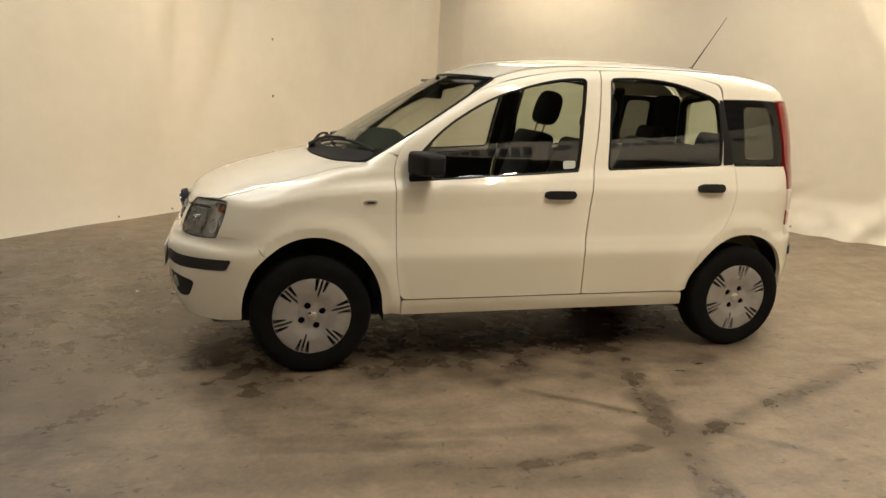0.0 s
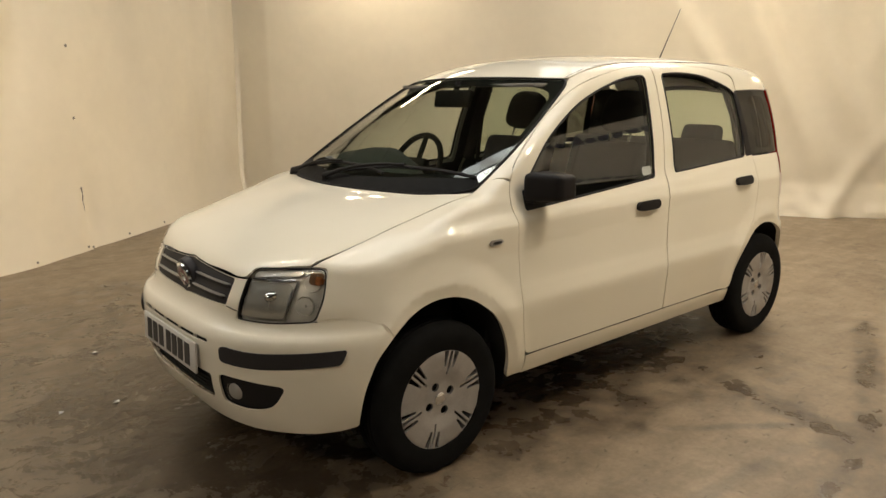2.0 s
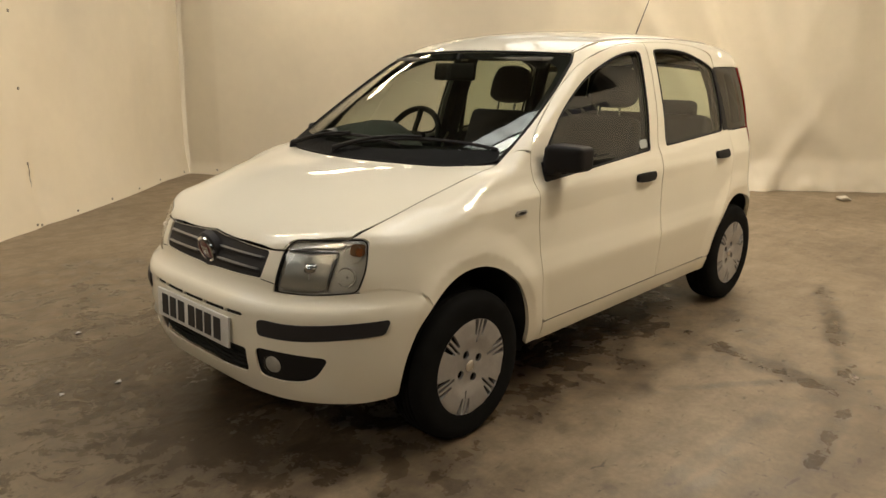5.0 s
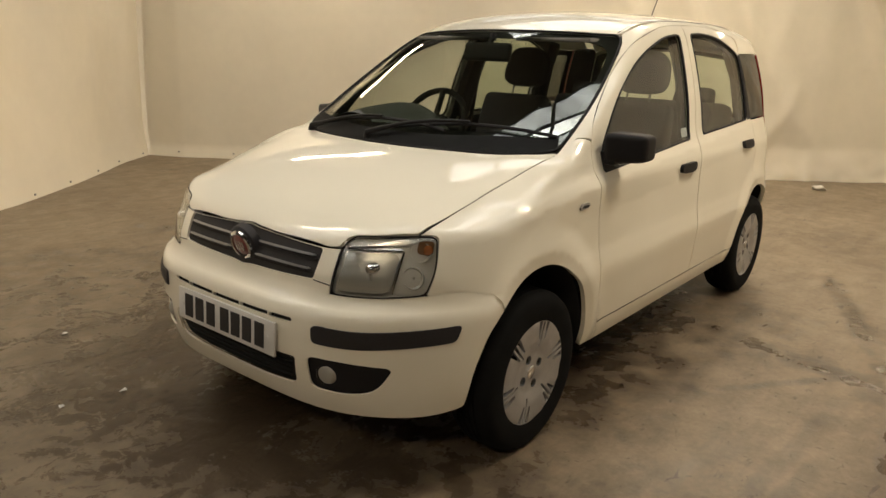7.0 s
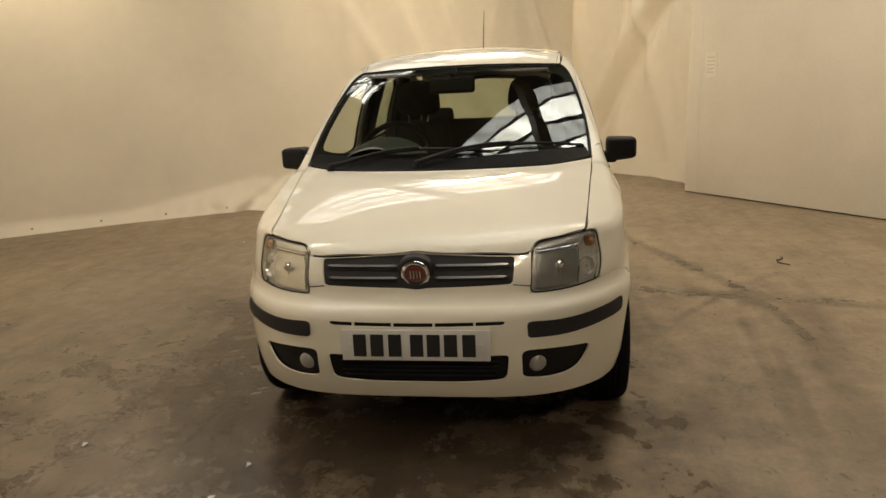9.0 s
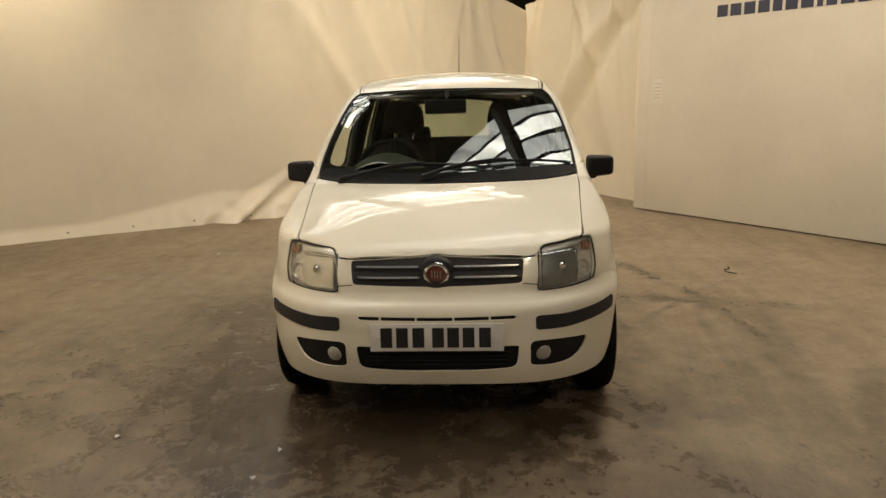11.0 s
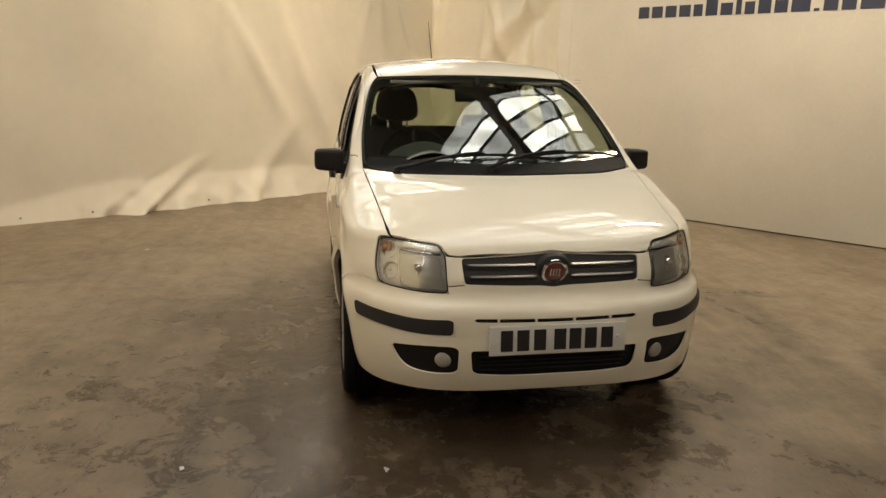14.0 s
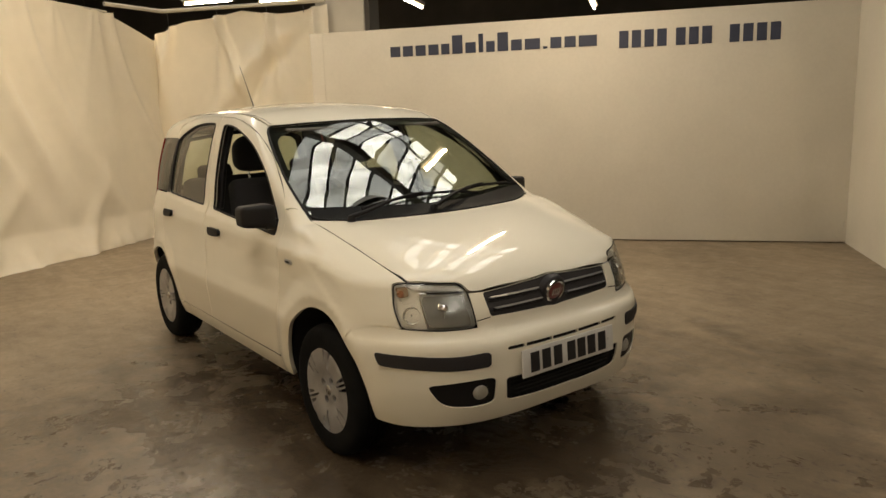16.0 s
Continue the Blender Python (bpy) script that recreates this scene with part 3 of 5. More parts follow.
    wet = stain_or_shade(-0.70, 0.75, 2.5, 2.0, 10, 1.0, 0.8)
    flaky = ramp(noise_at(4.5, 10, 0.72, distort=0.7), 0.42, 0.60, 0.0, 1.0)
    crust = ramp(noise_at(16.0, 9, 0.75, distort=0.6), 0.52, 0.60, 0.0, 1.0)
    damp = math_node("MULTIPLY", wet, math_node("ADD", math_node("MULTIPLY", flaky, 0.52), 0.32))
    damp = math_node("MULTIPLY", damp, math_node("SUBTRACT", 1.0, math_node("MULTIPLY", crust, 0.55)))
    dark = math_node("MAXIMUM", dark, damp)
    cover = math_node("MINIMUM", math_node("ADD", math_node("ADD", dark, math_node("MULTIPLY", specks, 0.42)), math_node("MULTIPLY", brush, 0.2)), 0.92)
    # worn-off skin with sharp ragged edges, and splashes
    flake = math_node("MULTIPLY", ramp(noise_at(2.6, 12, 0.74, distort=0.35), 0.50, 0.60, 0.0, 1.0), ramp(noise_at(0.7, 3), 0.40, 0.62, 0.0, 1.0))
    drops = ramp(noise_at(21.0, 2, 0.5, distort=0.8), 0.69, 0.72, 0.0, 1.0)
    cover = math_node("MINIMUM", math_node("ADD", cover, math_node("ADD", math_node("MULTIPLY", flake, 0.20), math_node("MULTIPLY", drops, 0.42))), 0.93)
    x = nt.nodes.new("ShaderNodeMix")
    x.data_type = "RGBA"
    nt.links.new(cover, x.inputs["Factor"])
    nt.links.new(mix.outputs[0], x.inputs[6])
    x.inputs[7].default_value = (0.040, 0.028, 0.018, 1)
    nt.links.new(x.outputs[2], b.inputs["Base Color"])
    rough = ramp(math_node("ADD", math_node("MULTIPLY", dark, 0.8), math_node("MULTIPLY", fine, 0.3)), 0.0, 0.9, 0.52, 0.22)
    nt.links.new(rough, b.inputs["Roughness"])
    b.inputs["Specular IOR Level"].default_value = 0.4
    bump = nt.nodes.new("ShaderNodeBump")
    bump.inputs["Strength"].default_value, bump.inputs["Distance"].default_value = 0.45, 0.005
    nt.links.new(math_node("ADD", math_node("MULTIPLY", noise_at(30, 6), 0.5), math_node("MULTIPLY", fine, 0.6)), bump.inputs["Height"])
    nt.links.new(bump.outputs[0], b.inputs["Normal"])
    return m


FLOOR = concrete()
tagged(part("floor", moved(box(-12, 13, -13, 11, -0.2, 0.0), ROOM), FLOOR), "worn brown concrete floor with dark stains and painted shade round the car", kind="structure")

# sheets hung round the bay
def drape(s, z, top, hooks):
    """Soft ridges that run down from the hooks, crisp above and broad below: (place, lean, height, width)."""
    d = max(0.0, top - z)
    return sum(high * math.exp(-((s - c - lean * d) / (wide * (0.35 + 0.75 * d))) ** 2) * (0.3 + 0.7 * math.exp(-d / 1.3)) for c, lean, high, wide in hooks)


HOOKS_A = ((-0.05, 0.02, 0.05, 0.14), (0.55, -0.04, 0.07, 0.13), (1.05, 0.10, 0.05, 0.10), (1.55, -0.03, 0.09, 0.14), (2.15, 0.06, 0.07, 0.15), (3.1, -0.05, 0.03, 0.20), (4.2, 0.04, 0.03, 0.2), (5.0, -0.06, 0.03, 0.2))
HOOKS_B = ((2.4, 0.05, 0.02, 0.2), (1.3, -0.08, 0.02, 0.2), (0.3, 0.10, 0.015, 0.2), (-0.5, -0.12, 0.02, 0.2), (-1.25, 0.10, 0.05, 0.13), (-1.9, -0.05, 0.10, 0.10), (-2.0, -0.30, 0.06, 0.09), (-2.75, 0.05, 0.12, 0.11),
           (-2.85, -0.28, 0.08, 0.08), (-3.55, 0.10, 0.13, 0.10), (-3.6, -0.22, 0.08, 0.08), (-4.22, 0.32, 0.10, 0.08), (-4.28, -0.05, 0.14, 0.10))
HOOKS_C = ((5.35, -0.05, 0.12, 0.10), (5.1, 0.30, 0.07, 0.08), (4.46, -0.30, 0.10, 0.08), (4.40, 0.10, 0.10, 0.09), (3.76, -0.12, 0.09, 0.08), (3.70, 0.20, 0.08, 0.09), (3.1, 0.02, 0.08, 0.10))


def sheet_a(u, v):
    a, z = -0.30 + 5.75 * u, 2.8 * v
    fold = 0.03 * math.sin(a * 1.6 + 0.5 * math.sin(z * 0.9)) + 0.06 * noise.noise((a * 0.7, z * 0.35, 3.1)) + drape(a, z, 2.8, HOOKS_A)
    for c, lean, high, wide in ((2.42, -0.34, 0.075, 0.17), (1.75, -0.20, 0.06, 0.20), (3.25, 0.05, 0.05, 0.22), (4.55, 0.06, 0.06, 0.20), (5.05, -0.04, 0.05, 0.14)):
        d = max(0.0, 2.8 - z)
        fold += high * math.exp(-((a - c - lean * d) / (wide * (0.6 + 0.3 * d))) ** 2) * min(1.0, 0.25 + z)
    fold += 0.05 * math.exp(-((a - 2.62) / 0.10) ** 2 - ((z - 0.35) / 0.35) ** 2) - 0.04 * math.exp(-((a - 2.40) / 0.16) ** 2 - ((z - 0.25) / 0.3) ** 2)
    fold -= 0.09 * max(0.0, 1 - z / 0.5) ** 2 * (0.7 + 0.5 * noise.noise((a * 0.9, 1.7, 0)))
    fold += 0.012 * max(0.0, 0.9 - a)
    return room(a, 3.13 + fold, 0.002 + z)


def sheet_b(u, v):
    b = 3.20 - 8.58 * u
    sag = min(1.0, max(0.0, (-4.50 - b) / 0.85))
    z = v * (2.78 + 0.008 * math.sin(u * 40) - 0.27 * sag ** 1.3)
    loose = max(0.0, min(1.0, (0.6 - b) / 1.2))
    fold = (0.12 + 0.9 * loose) * (0.03 * math.sin(b * 2.2 + 0.5 * math.sin(z * 1.2)) + 0.07 * noise.noise((b * 0.9, z * 0.5, 7.7))) + 0.03 * math.sin(b * 0.9) - 0.22 * drape(b, z, 2.8, HOOKS_B)
    hem = max(0.0, 1 - z / (0.12 + 0.22 * loose))
    fold -= hem * (0.05 + 0.15 * loose * (0.6 + 0.6 * noise.noise((b * 1.7, 4.2, 0)))) + 0.05 * loose * hem * noise.noise((b * 6, z * 7, 5))
    # long slanting creases
    for c, lean, at, high, wide in ((-2.3, -0.77, 0.2, 0.08, 0.13), (-3.6, -0.6, 0.2, 0.08, 0.12)):
        fold -= high * math.exp(-((b - c - lean * (z - at)) / wide) ** 2) * max(0.0, 1 - z / 1.3)
    for c, lean, high, wide in ((-1.75, -0.62, 0.07, 0.13), (-2.55, -0.40, 0.06, 0.10)):
        fold -= high * math.exp(-((b - c - lean * (2.5 - z)) / wide) ** 2) * math.exp(-((z - 1.5) / 0.9) ** 2)
    # broad sweeping folds that fall from the rail towards the corner
    for c, lean, high, wide in ((-3.10, -0.10, 0.10, 0.20), (-4.52, -0.12, 0.09, 0.12), (-2.45, -0.12, 0.07, 0.25), (-1.6, -0.2, 0.05, 0.3)):
        d = max(0.0, 2.75 - z)
        at = c + lean * d - 0.17 * d * d
        fold -= high * math.exp(-((b - at) / (wide * (0.4 + 0.45 * d))) ** 2) * min(1.0, 0.4 + z)
    # one crumpled fold at the hem
    run = (b + 0.75 + 1.6 * z) / 0.10
    fold -= (0.11 * math.exp(-run ** 2) - 0.05 * math.exp(-(run - 2.2) ** 2) - 0.05 * math.exp(-(run + 2.2) ** 2)) * max(0.0, 1 - z / 0.55)
    near = max(0.0, 1 - (3.20 - b) / 0.5)
    return room(5.40 + fold + 0.10 * near, b, 0.002 + z)


def sheet_c(u, v):
    a = 5.52 - 2.59 * u
    sag = 0.27 * math.exp(-((a - 5.50) / 0.38) ** 2) + 0.07 * abs(math.sin((a - 2.9) * 2.6))
    z = v * (2.82 - sag)
    fold = 0.06 * noise.noise((a * 1.6, z * 0.5, 1.0)) + drape(a, z, 2.8, HOOKS_C)
    # a swag between two hooks
    low = a - (3.35 + 0.95 * (2.5 - z) ** 0.85) if z < 2.5 else a - 3.35
    fold -= 0.10 * math.exp(-(low / 0.17) ** 2) * min(1.0, max(0.0, (2.6 - z) / 0.4)) * min(1.0, z / 0.6)
    fold += 0.08 * math.exp(-((low - 0.3) / 0.2) ** 2) * min(1.0, max(0.0, (2.6 - z) / 0.4)) * min(1.0, z / 0.6)
    hem = max(0.0, 1 - z / 0.2)
    back = 0.14 * (1 - v) * min(1.0, max(0.0, (a - 3.15) / 0.3))
    return room(a, max(-5.40 if a < 3.3 else -5.7, -5.33 + fold - back + 0.06 * hem * (0.3 + noise.noise((a * 3, 0, 0)))), 0.002 + z)


for name, f, na, label in (("sheet_curtain", sheet_a, 230, "cream plastic sheet curtain with eyelets, hung to the floor"), ("sheet_curtain", sheet_b, 320, "cream sheet curtain in folds with a crumpled hem"),
                           ("sheet_curtain", sheet_c, 120, "cream sheet curtain sagging from its rail")):
    tagged(grid(name, f, na, 70, CURTAIN), label, "curtain", group="curtains round the bay")
for z in (1.69, 1.11, 0.52, 0.015):
    p = sheet_a((2.535 + 0.30) / 5.75, z / 2.8)
    tagged(part("eyelet", lathe([(0.004, -0.005), (0.010, -0.005), (0.0125, -0.002), (0.010, 0.003)], 20, Matrix.Translation(p) @ pose(0, 0, 0, 0, 0, ROOM_TURN)), STEEL), "dark metal eyelet in the sheet curtain", "eyelet", group="eyelets")
tagged(part("seam", tube([room(2.535 + 0.006 * math.sin(k * 1.7), 3.10 + (sheet_a((2.535 + 0.30) / 5.75, (0.35 + 0.03 * k) / 2.8) - room(2.535, 3.13)).dot(room(0, 1)) + 0.024, 0.22 + 0.03 * k) for k in range(11)], 0.004, 6), STEEL), "loose dark tie cord on the curtain", "cord")
tagged(part("curtain_rail", tube([room(5.36, -4.35, 2.86), room(5.15, -5.15, 2.86), room(2.95, -5.30, 2.86)], 0.025, 10), COLUMN), "painted steel curtain rail", "rail")
tagged(part("curtain_rail", tube([room(5.46, 3.30, 2.785), room(5.42, -4.45, 2.785)], 0.012, 8), COLUMN), "painted steel curtain rail", "rail")
tagged(part("curtain_rail", tube([room(-0.30, 3.16, 2.84), room(5.46, 3.16, 2.84)], 0.025, 10), COLUMN), "painted steel curtain rail", "rail")
for k, (a, b) in enumerate(((5.16, -5.25), (4.45, -5.27), (3.75, -5.28), (3.25, -5.29))):
    tagged(part("rail_hook", tube([room(a, b, 2.86), room(a, b - 0.03, 2.80), room(a, b - 0.02, 2.60 if k == 0 else 2.74)], 0.006, 6), STEEL), "dark wire hook on the curtain rail", "hook", group="rail hooks")

for k in range(9):
    a = 0.75 + 0.57 * k
    p = sheet_a((a + 0.30) / 5.75, 0.035 / 2.8)
    tagged(part("eyelet", lathe([(0.003, -0.005), (0.008, -0.005), (0.010, -0.002), (0.008, 0.003)], 16, Matrix.Translation(p + room(0, -0.004)) @ pose(0, 0, 0, 0, 0, ROOM_TURN)), STEEL), "dark metal eyelet in the sheet curtain", "eyelet", group="eyelets")
for k in range(8):
    b = 2.75 - 0.62 * k
    p = sheet_b((3.20 - b) / 8.58, 0.02)
    tagged(part("eyelet", lathe([(0.003, -0.005), (0.008, -0.005), (0.010, -0.002), (0.008, 0.003)], 16, Matrix.Translation(p + room(-0.004, 0)) @ pose(0, 0, 0, 0, 0, ROOM_TURN - 90)), STEEL), "dark metal eyelet in the sheet curtain", "eyelet", group="eyelets")

# litter
tagged(part("wire", tube([(2.12 + 0.02 * k, -2.10 + 0.05 * math.sin(k * 0.45) + 0.004 * k, 0.006 + (0.012 if k in (4, 5) else 0)) for k in range(12)], 0.004, 6), INK), "short bent black wire lying on the floor", "wire")
bm = bmesh.new()
bmesh.ops.create_icosphere(bm, subdivisions=3, radius=0.075)
for vert in bm.verts:
    vert.co *= 0.75 + 0.6 * noise.noise(vert.co * 17) + 0.2 * noise.noise(vert.co * 50)
    vert.co.z = max(vert.co.z * 0.5, -0.02)
tagged(part("rag", moved(smooth(bm), Matrix.Translation((6.28, -0.33, 0.021))), COLUMN), "crumpled grey rag at the curtain's hem", "rag")
for k, (x, y) in enumerate(((-0.62, 1.33), (-0.93, 0.66), (2.9, 2.2), (-0.72, 0.62))):
    bm = bmesh.new()
    bm.faces.new([bm.verts.new((0.016 * math.cos(i * 1.3 + k), 0.013 * math.sin(i * 1.3 + k), 0.002 + 0.006 * (i % 2))) for i in range(4)])
    scrap = part("paper_scrap", moved(bm, Matrix.Translation((x, y, 0))), WHITE_PLATE)
    scrap.modifiers.new("thickness", "SOLIDIFY").thickness = 0.0015
    tagged(scrap, "tiny white scrap of paper on the floor", "scrap", group="paper scraps")

# sign board and its return
board = tagged(part("wall_board", moved(box(-2.84, 2.82, -4.97, -4.87, 0.012, 2.415, 0.004), ROOM), BOARD), "cream painted partition board with a navy sign", kind="structure")
tagged(part("wall_end", moved(box(2.824, 2.985, -4.98, -4.875, 0.012, 2.42, 0.004), ROOM), BOARD), "cream painted end strip of the partition", kind="structure")
tagged(part("wall_return", moved(box(-2.95, -2.8405, -4.99, -3.4, 0.0, 2.86), ROOM), BOARD), "cream painted return wall", kind="structure")
tagged(part("column", moved(box(2.50, 3.14, -5.85, -5.42, 0.0, ROOF_Z, 0.01), ROOM), COLUMN), "square painted column behind the partition", kind="structure")
part("column_edge", moved(box(2.44, 2.50, -5.80, -5.45, 0.0, ROOF_Z), ROOM), SHED)
tagged(bpy.data.objects["column_edge"], kind="structure")

# bars in place of the sign's writing: (start along the sign, width, low, high)
x_low, x_high, tall = 2.10, 2.215, 2.30
letters = [(0, 1), (0, 1), (0, 1), (0, 1), (0, 0.8), (1, 1), (0, 1), (1, 0.45), (0, 0.8), (1, 1), (0, 1), (0, 1.4), (2, 0.4), (0, 1), (0, 1), (0, 1.6)]
run, gap_w = 1.985, 0.032
unit = (1.985 + 0.335 - gap_w * 15) / sum(w for _, w in letters)
for kind_l, w in letters:
    top_z = tall if kind_l == 1 else (2.125 if kind_l == 2 else x_high)
    tagged(part("sign_bar", moved(box(run - w * unit, run, -4.868, -4.8655, x_low, top_z), ROOM), NAVY), "navy bar of the sign's writing", "sign", group="sign writing")
    run -= w * unit + gap_w
for start, count in ((-0.565, 4), (-1.135, 3), (-1.655, 4)):
    for k in range(count):
        a = start - k * 0.128
        tagged(part("sign_bar", moved(box(a - 0.095, a, -4.868, -4.8655, 2.06, 2.235), ROOM), NAVY), "navy bar of the sign's writing", "sign", group="sign writing")
tagged(part("notice", moved(box(2.62, 2.765, -4.868, -4.866, 1.24, 1.50), ROOM), PAPER), "small white paper notice on the partition", "notice")
for k in range(5):
    tagged(part("notice_line", moved(box(2.645, 2.74, -4.8645, -4.8635, 1.29 + 0.038 * k, 1.30 + 0.038 * k), ROOM), PRINT), "grey line of unreadable print", "print", group="notice print")

for a, z, w, h, r in ((0.62, 0.30, 0.016, 0.10, 25), (1.55, 0.20, 0.07, 0.012, 0), (-1.1, 0.35, 0.03, 0.012, 10), (2.3, 0.16, 0.05, 0.015, 0), (-2.80, 0.13, 0.02, 0.05, 8), (-2.77, 0.07, 0.03, 0.03, 20), (-2.815, 0.20, 0.012, 0.06, -6)):
    tagged(part("scuff", moved(box(-w / 2, w / 2, -0.001, 0.001, -h / 2, h / 2, 0.0008), ROOM @ pose(a, -4.8665, z, 0, r, 0)), COLUMN), "grey scuff on the partition board", "scuff", group="scuffs")

# the shed around
for name, b in (("wall_north", (-12, 13, 10.8, 11)), ("wall_south", (-12, 13, -13, -12.8)), ("wall_east", (12.8, 13, -12.8, 10.8)), ("wall_west", (-12, -11.8, -12.8, 10.8))):
    tagged(part(name, moved(box(*b, 0, ROOF_Z), ROOM), SHED), "grimy shed wall", kind="structure")


def corrugated(a0, a1, b0, b1, z, pitch=0.16, deep=0.022):
    n = int((a1 - a0) / pitch * 4)
    bm = bmesh.new()
    prev = None
    for i in range(n + 1):
        a = a0 + (a1 - a0) * i / n
        h = z + deep * math.cos(2 * math.pi * (a - a0) / pitch)
        row = [bm.verts.new(room(a, b, h)) for b in (b0, b1)]
        if prev:
            bm.faces.new((prev[0], row[0], row[1], prev[1]))
        prev = row
    return smooth(bm)


tagged(part("ceiling", moved(box(-12, 13, -13, 11, ROOF_Z + 0.15, ROOF_Z + 0.3), ROOM), SHEETING), "dark shed roof", kind="structure")
BAYS = ((-1.0, 1.72), (4.75, 7.45), (-6.7, -5.35), (10.4, 12.5))
LIT_END = -5.4
edges = [-12.0] + sorted(a for bay in BAYS for a in bay) + [13.0]
for k in range(len(edges) - 1):
    if not any(abs(edges[k] - bay[0]) < 1e-6 for bay in BAYS):
        tagged(part("roof_sheet", corrugated(edges[k], edges[k + 1], LIT_END, 10.9, ROOF_Z, 0.16), SHEETING), "grey corrugated roof sheet", kind="structure")
tagged(part("roof_sheet", corrugated(4.75, 13.0, 0.1, 10.9, ROOF_Z + 0.03, 0.16), SHEETING), "grey corrugated roof sheet", kind="structure")
tagged(part("roof_sheet", corrugated(-12.0, 13.0, -12.9, LIT_END, ROOF_Z, 0.16), SHEETING), "grey corrugated roof sheet", kind="structure")
for bay in BAYS:
    n, far_end = 8, 0.1 if bay[0] > 3 else 10.8
    for i in range(n + 1):
        a, w = bay[0] + (bay[1] - bay[0]) * i / n, (bay[1] - bay[0]) / n
        tagged(part("glazing_bar", moved(box(a - 0.026, a + 0.026, LIT_END, far_end, ROOF_Z - 0.07, ROOF_Z - 0.03), ROOM), SHEETING), "dark glazing bar under the roof light", "bar", group="glazing bars")
        if i < n:
            tagged(part("roof_light", corrugated(a, a + w, LIT_END, far_end, ROOF_Z, w / 2, 0.03), DULL_SKYLIGHT if i % 2 else SKYLIGHT), "grimy translucent roof sheet" if i % 2 else "white translucent roof sheet letting daylight in", kind="structure")
for b in (-10.7, -6.6, -2.5, 1.6, 5.7, 9.8):
    tagged(part("roof_beam", moved(box(-11.8, 12.8, b - 0.11, b + 0.11, ROOF_Z - 0.42, ROOF_Z - 0.12), ROOM), SHED), "dark steel roof beam", "beam", group="roof beams")
for b in (-8.6, -4.5, -0.55, 3.6, 7.7):
    tagged(part("roof_beam", moved(box(-11.8, 12.8, b - 0.035, b + 0.035, ROOF_Z - 0.22, ROOF_Z - 0.12), ROOM), SHED), "thin dark roof purlin", "beam", group="roof beams")


def tube_or_fill_lamp(a, b, z=3.3, power=1.0, length=1.5, along=90):
    lamp = tagged(new("tube_or_fill_lamp"), "white batten with a lit fluorescent tube, in a set of real and added fill lamps", "lamp", group="tube lamps")
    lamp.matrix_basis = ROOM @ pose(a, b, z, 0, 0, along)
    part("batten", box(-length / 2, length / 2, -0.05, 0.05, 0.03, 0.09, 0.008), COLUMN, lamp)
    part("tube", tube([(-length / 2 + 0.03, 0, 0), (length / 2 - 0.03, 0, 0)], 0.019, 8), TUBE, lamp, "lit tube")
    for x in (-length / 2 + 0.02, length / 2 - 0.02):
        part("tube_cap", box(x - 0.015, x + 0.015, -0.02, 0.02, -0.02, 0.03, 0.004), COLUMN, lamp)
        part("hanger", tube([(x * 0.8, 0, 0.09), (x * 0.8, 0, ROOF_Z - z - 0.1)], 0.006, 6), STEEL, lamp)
    light = bpy.data.lights.new("tube_or_fill_light", "AREA")
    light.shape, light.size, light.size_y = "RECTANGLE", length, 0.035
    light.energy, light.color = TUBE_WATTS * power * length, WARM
    glow_ob = new("tube_or_fill_light", light)
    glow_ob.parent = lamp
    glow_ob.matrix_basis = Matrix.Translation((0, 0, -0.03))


# unseen fill lamps, added among the real tubes, brighten the nose and the sheets
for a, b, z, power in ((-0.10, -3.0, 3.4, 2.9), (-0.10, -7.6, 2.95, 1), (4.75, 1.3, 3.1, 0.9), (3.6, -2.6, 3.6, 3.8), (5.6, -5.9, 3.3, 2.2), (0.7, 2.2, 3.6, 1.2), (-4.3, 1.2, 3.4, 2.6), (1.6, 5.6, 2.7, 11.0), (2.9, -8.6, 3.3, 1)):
    tube_or_fill_lamp(a, b, z, power)
tube_or_fill_lamp(5.75, -7.2, 3.3, 1, 0.9, 0)
tube_or_fill_lamp(4.6, -7.5, 3.3, 1, 0.9, 0)


# ---- the car ----
car = tagged(new("car"), "cream-white five-door city hatchback parked on a stained concrete floor", "car")
SIDES = ((-1, "left"), (1, "right"))
LEAN = pose(0, 0, 0, -0.55, 0, 0)  # the body leans a little on its springs; the wheels stand upright


def arch(cx, rx, rz, a0, a1, n=9):
    """Points along a wheel opening, from angle a0 to a1."""
    return [(cx + rx * math.cos(radians(a0 + (a1 - a0) * i / (n - 1))), 0.285 + rz * math.sin(radians(a0 + (a1 - a0) * i / (n - 1)))) for i in range(n)]


def cornered(pts, first=0.0, last=0.0):
    return [(*pts[0], first), *pts[1:-1], (*pts[-1], last)]


# outlines
HOOD_EDGE = [("t", -0.372, 0.593), ("t", -0.267, 0.600), ("t", -0.079, 0.617), ("t", 0.10, 0.634), ("t", 0.262, 0.645)]
hood_line = [("f", 0.0, 0.756), ("f", 0.05, 0.751), ("f", 0.16, 0.746), ("f", 0.338, 0.739), ("f", 0.397, 0.741, 0.004), ("f", 0.408, 0.771, 0.012), ("f", 0.43, 0.779), ("f", 0.50, 0.785), ("f", 0.586, 0.791, 0.004),
             *HOOD_EDGE[1:4], ("t", 0.262, 0.646, 0.01), ("t", 0.205, 0.575), ("t", 0.135, 0.45), ("t", 0.075, 0.22), ("t", 0.055, 0.0)]
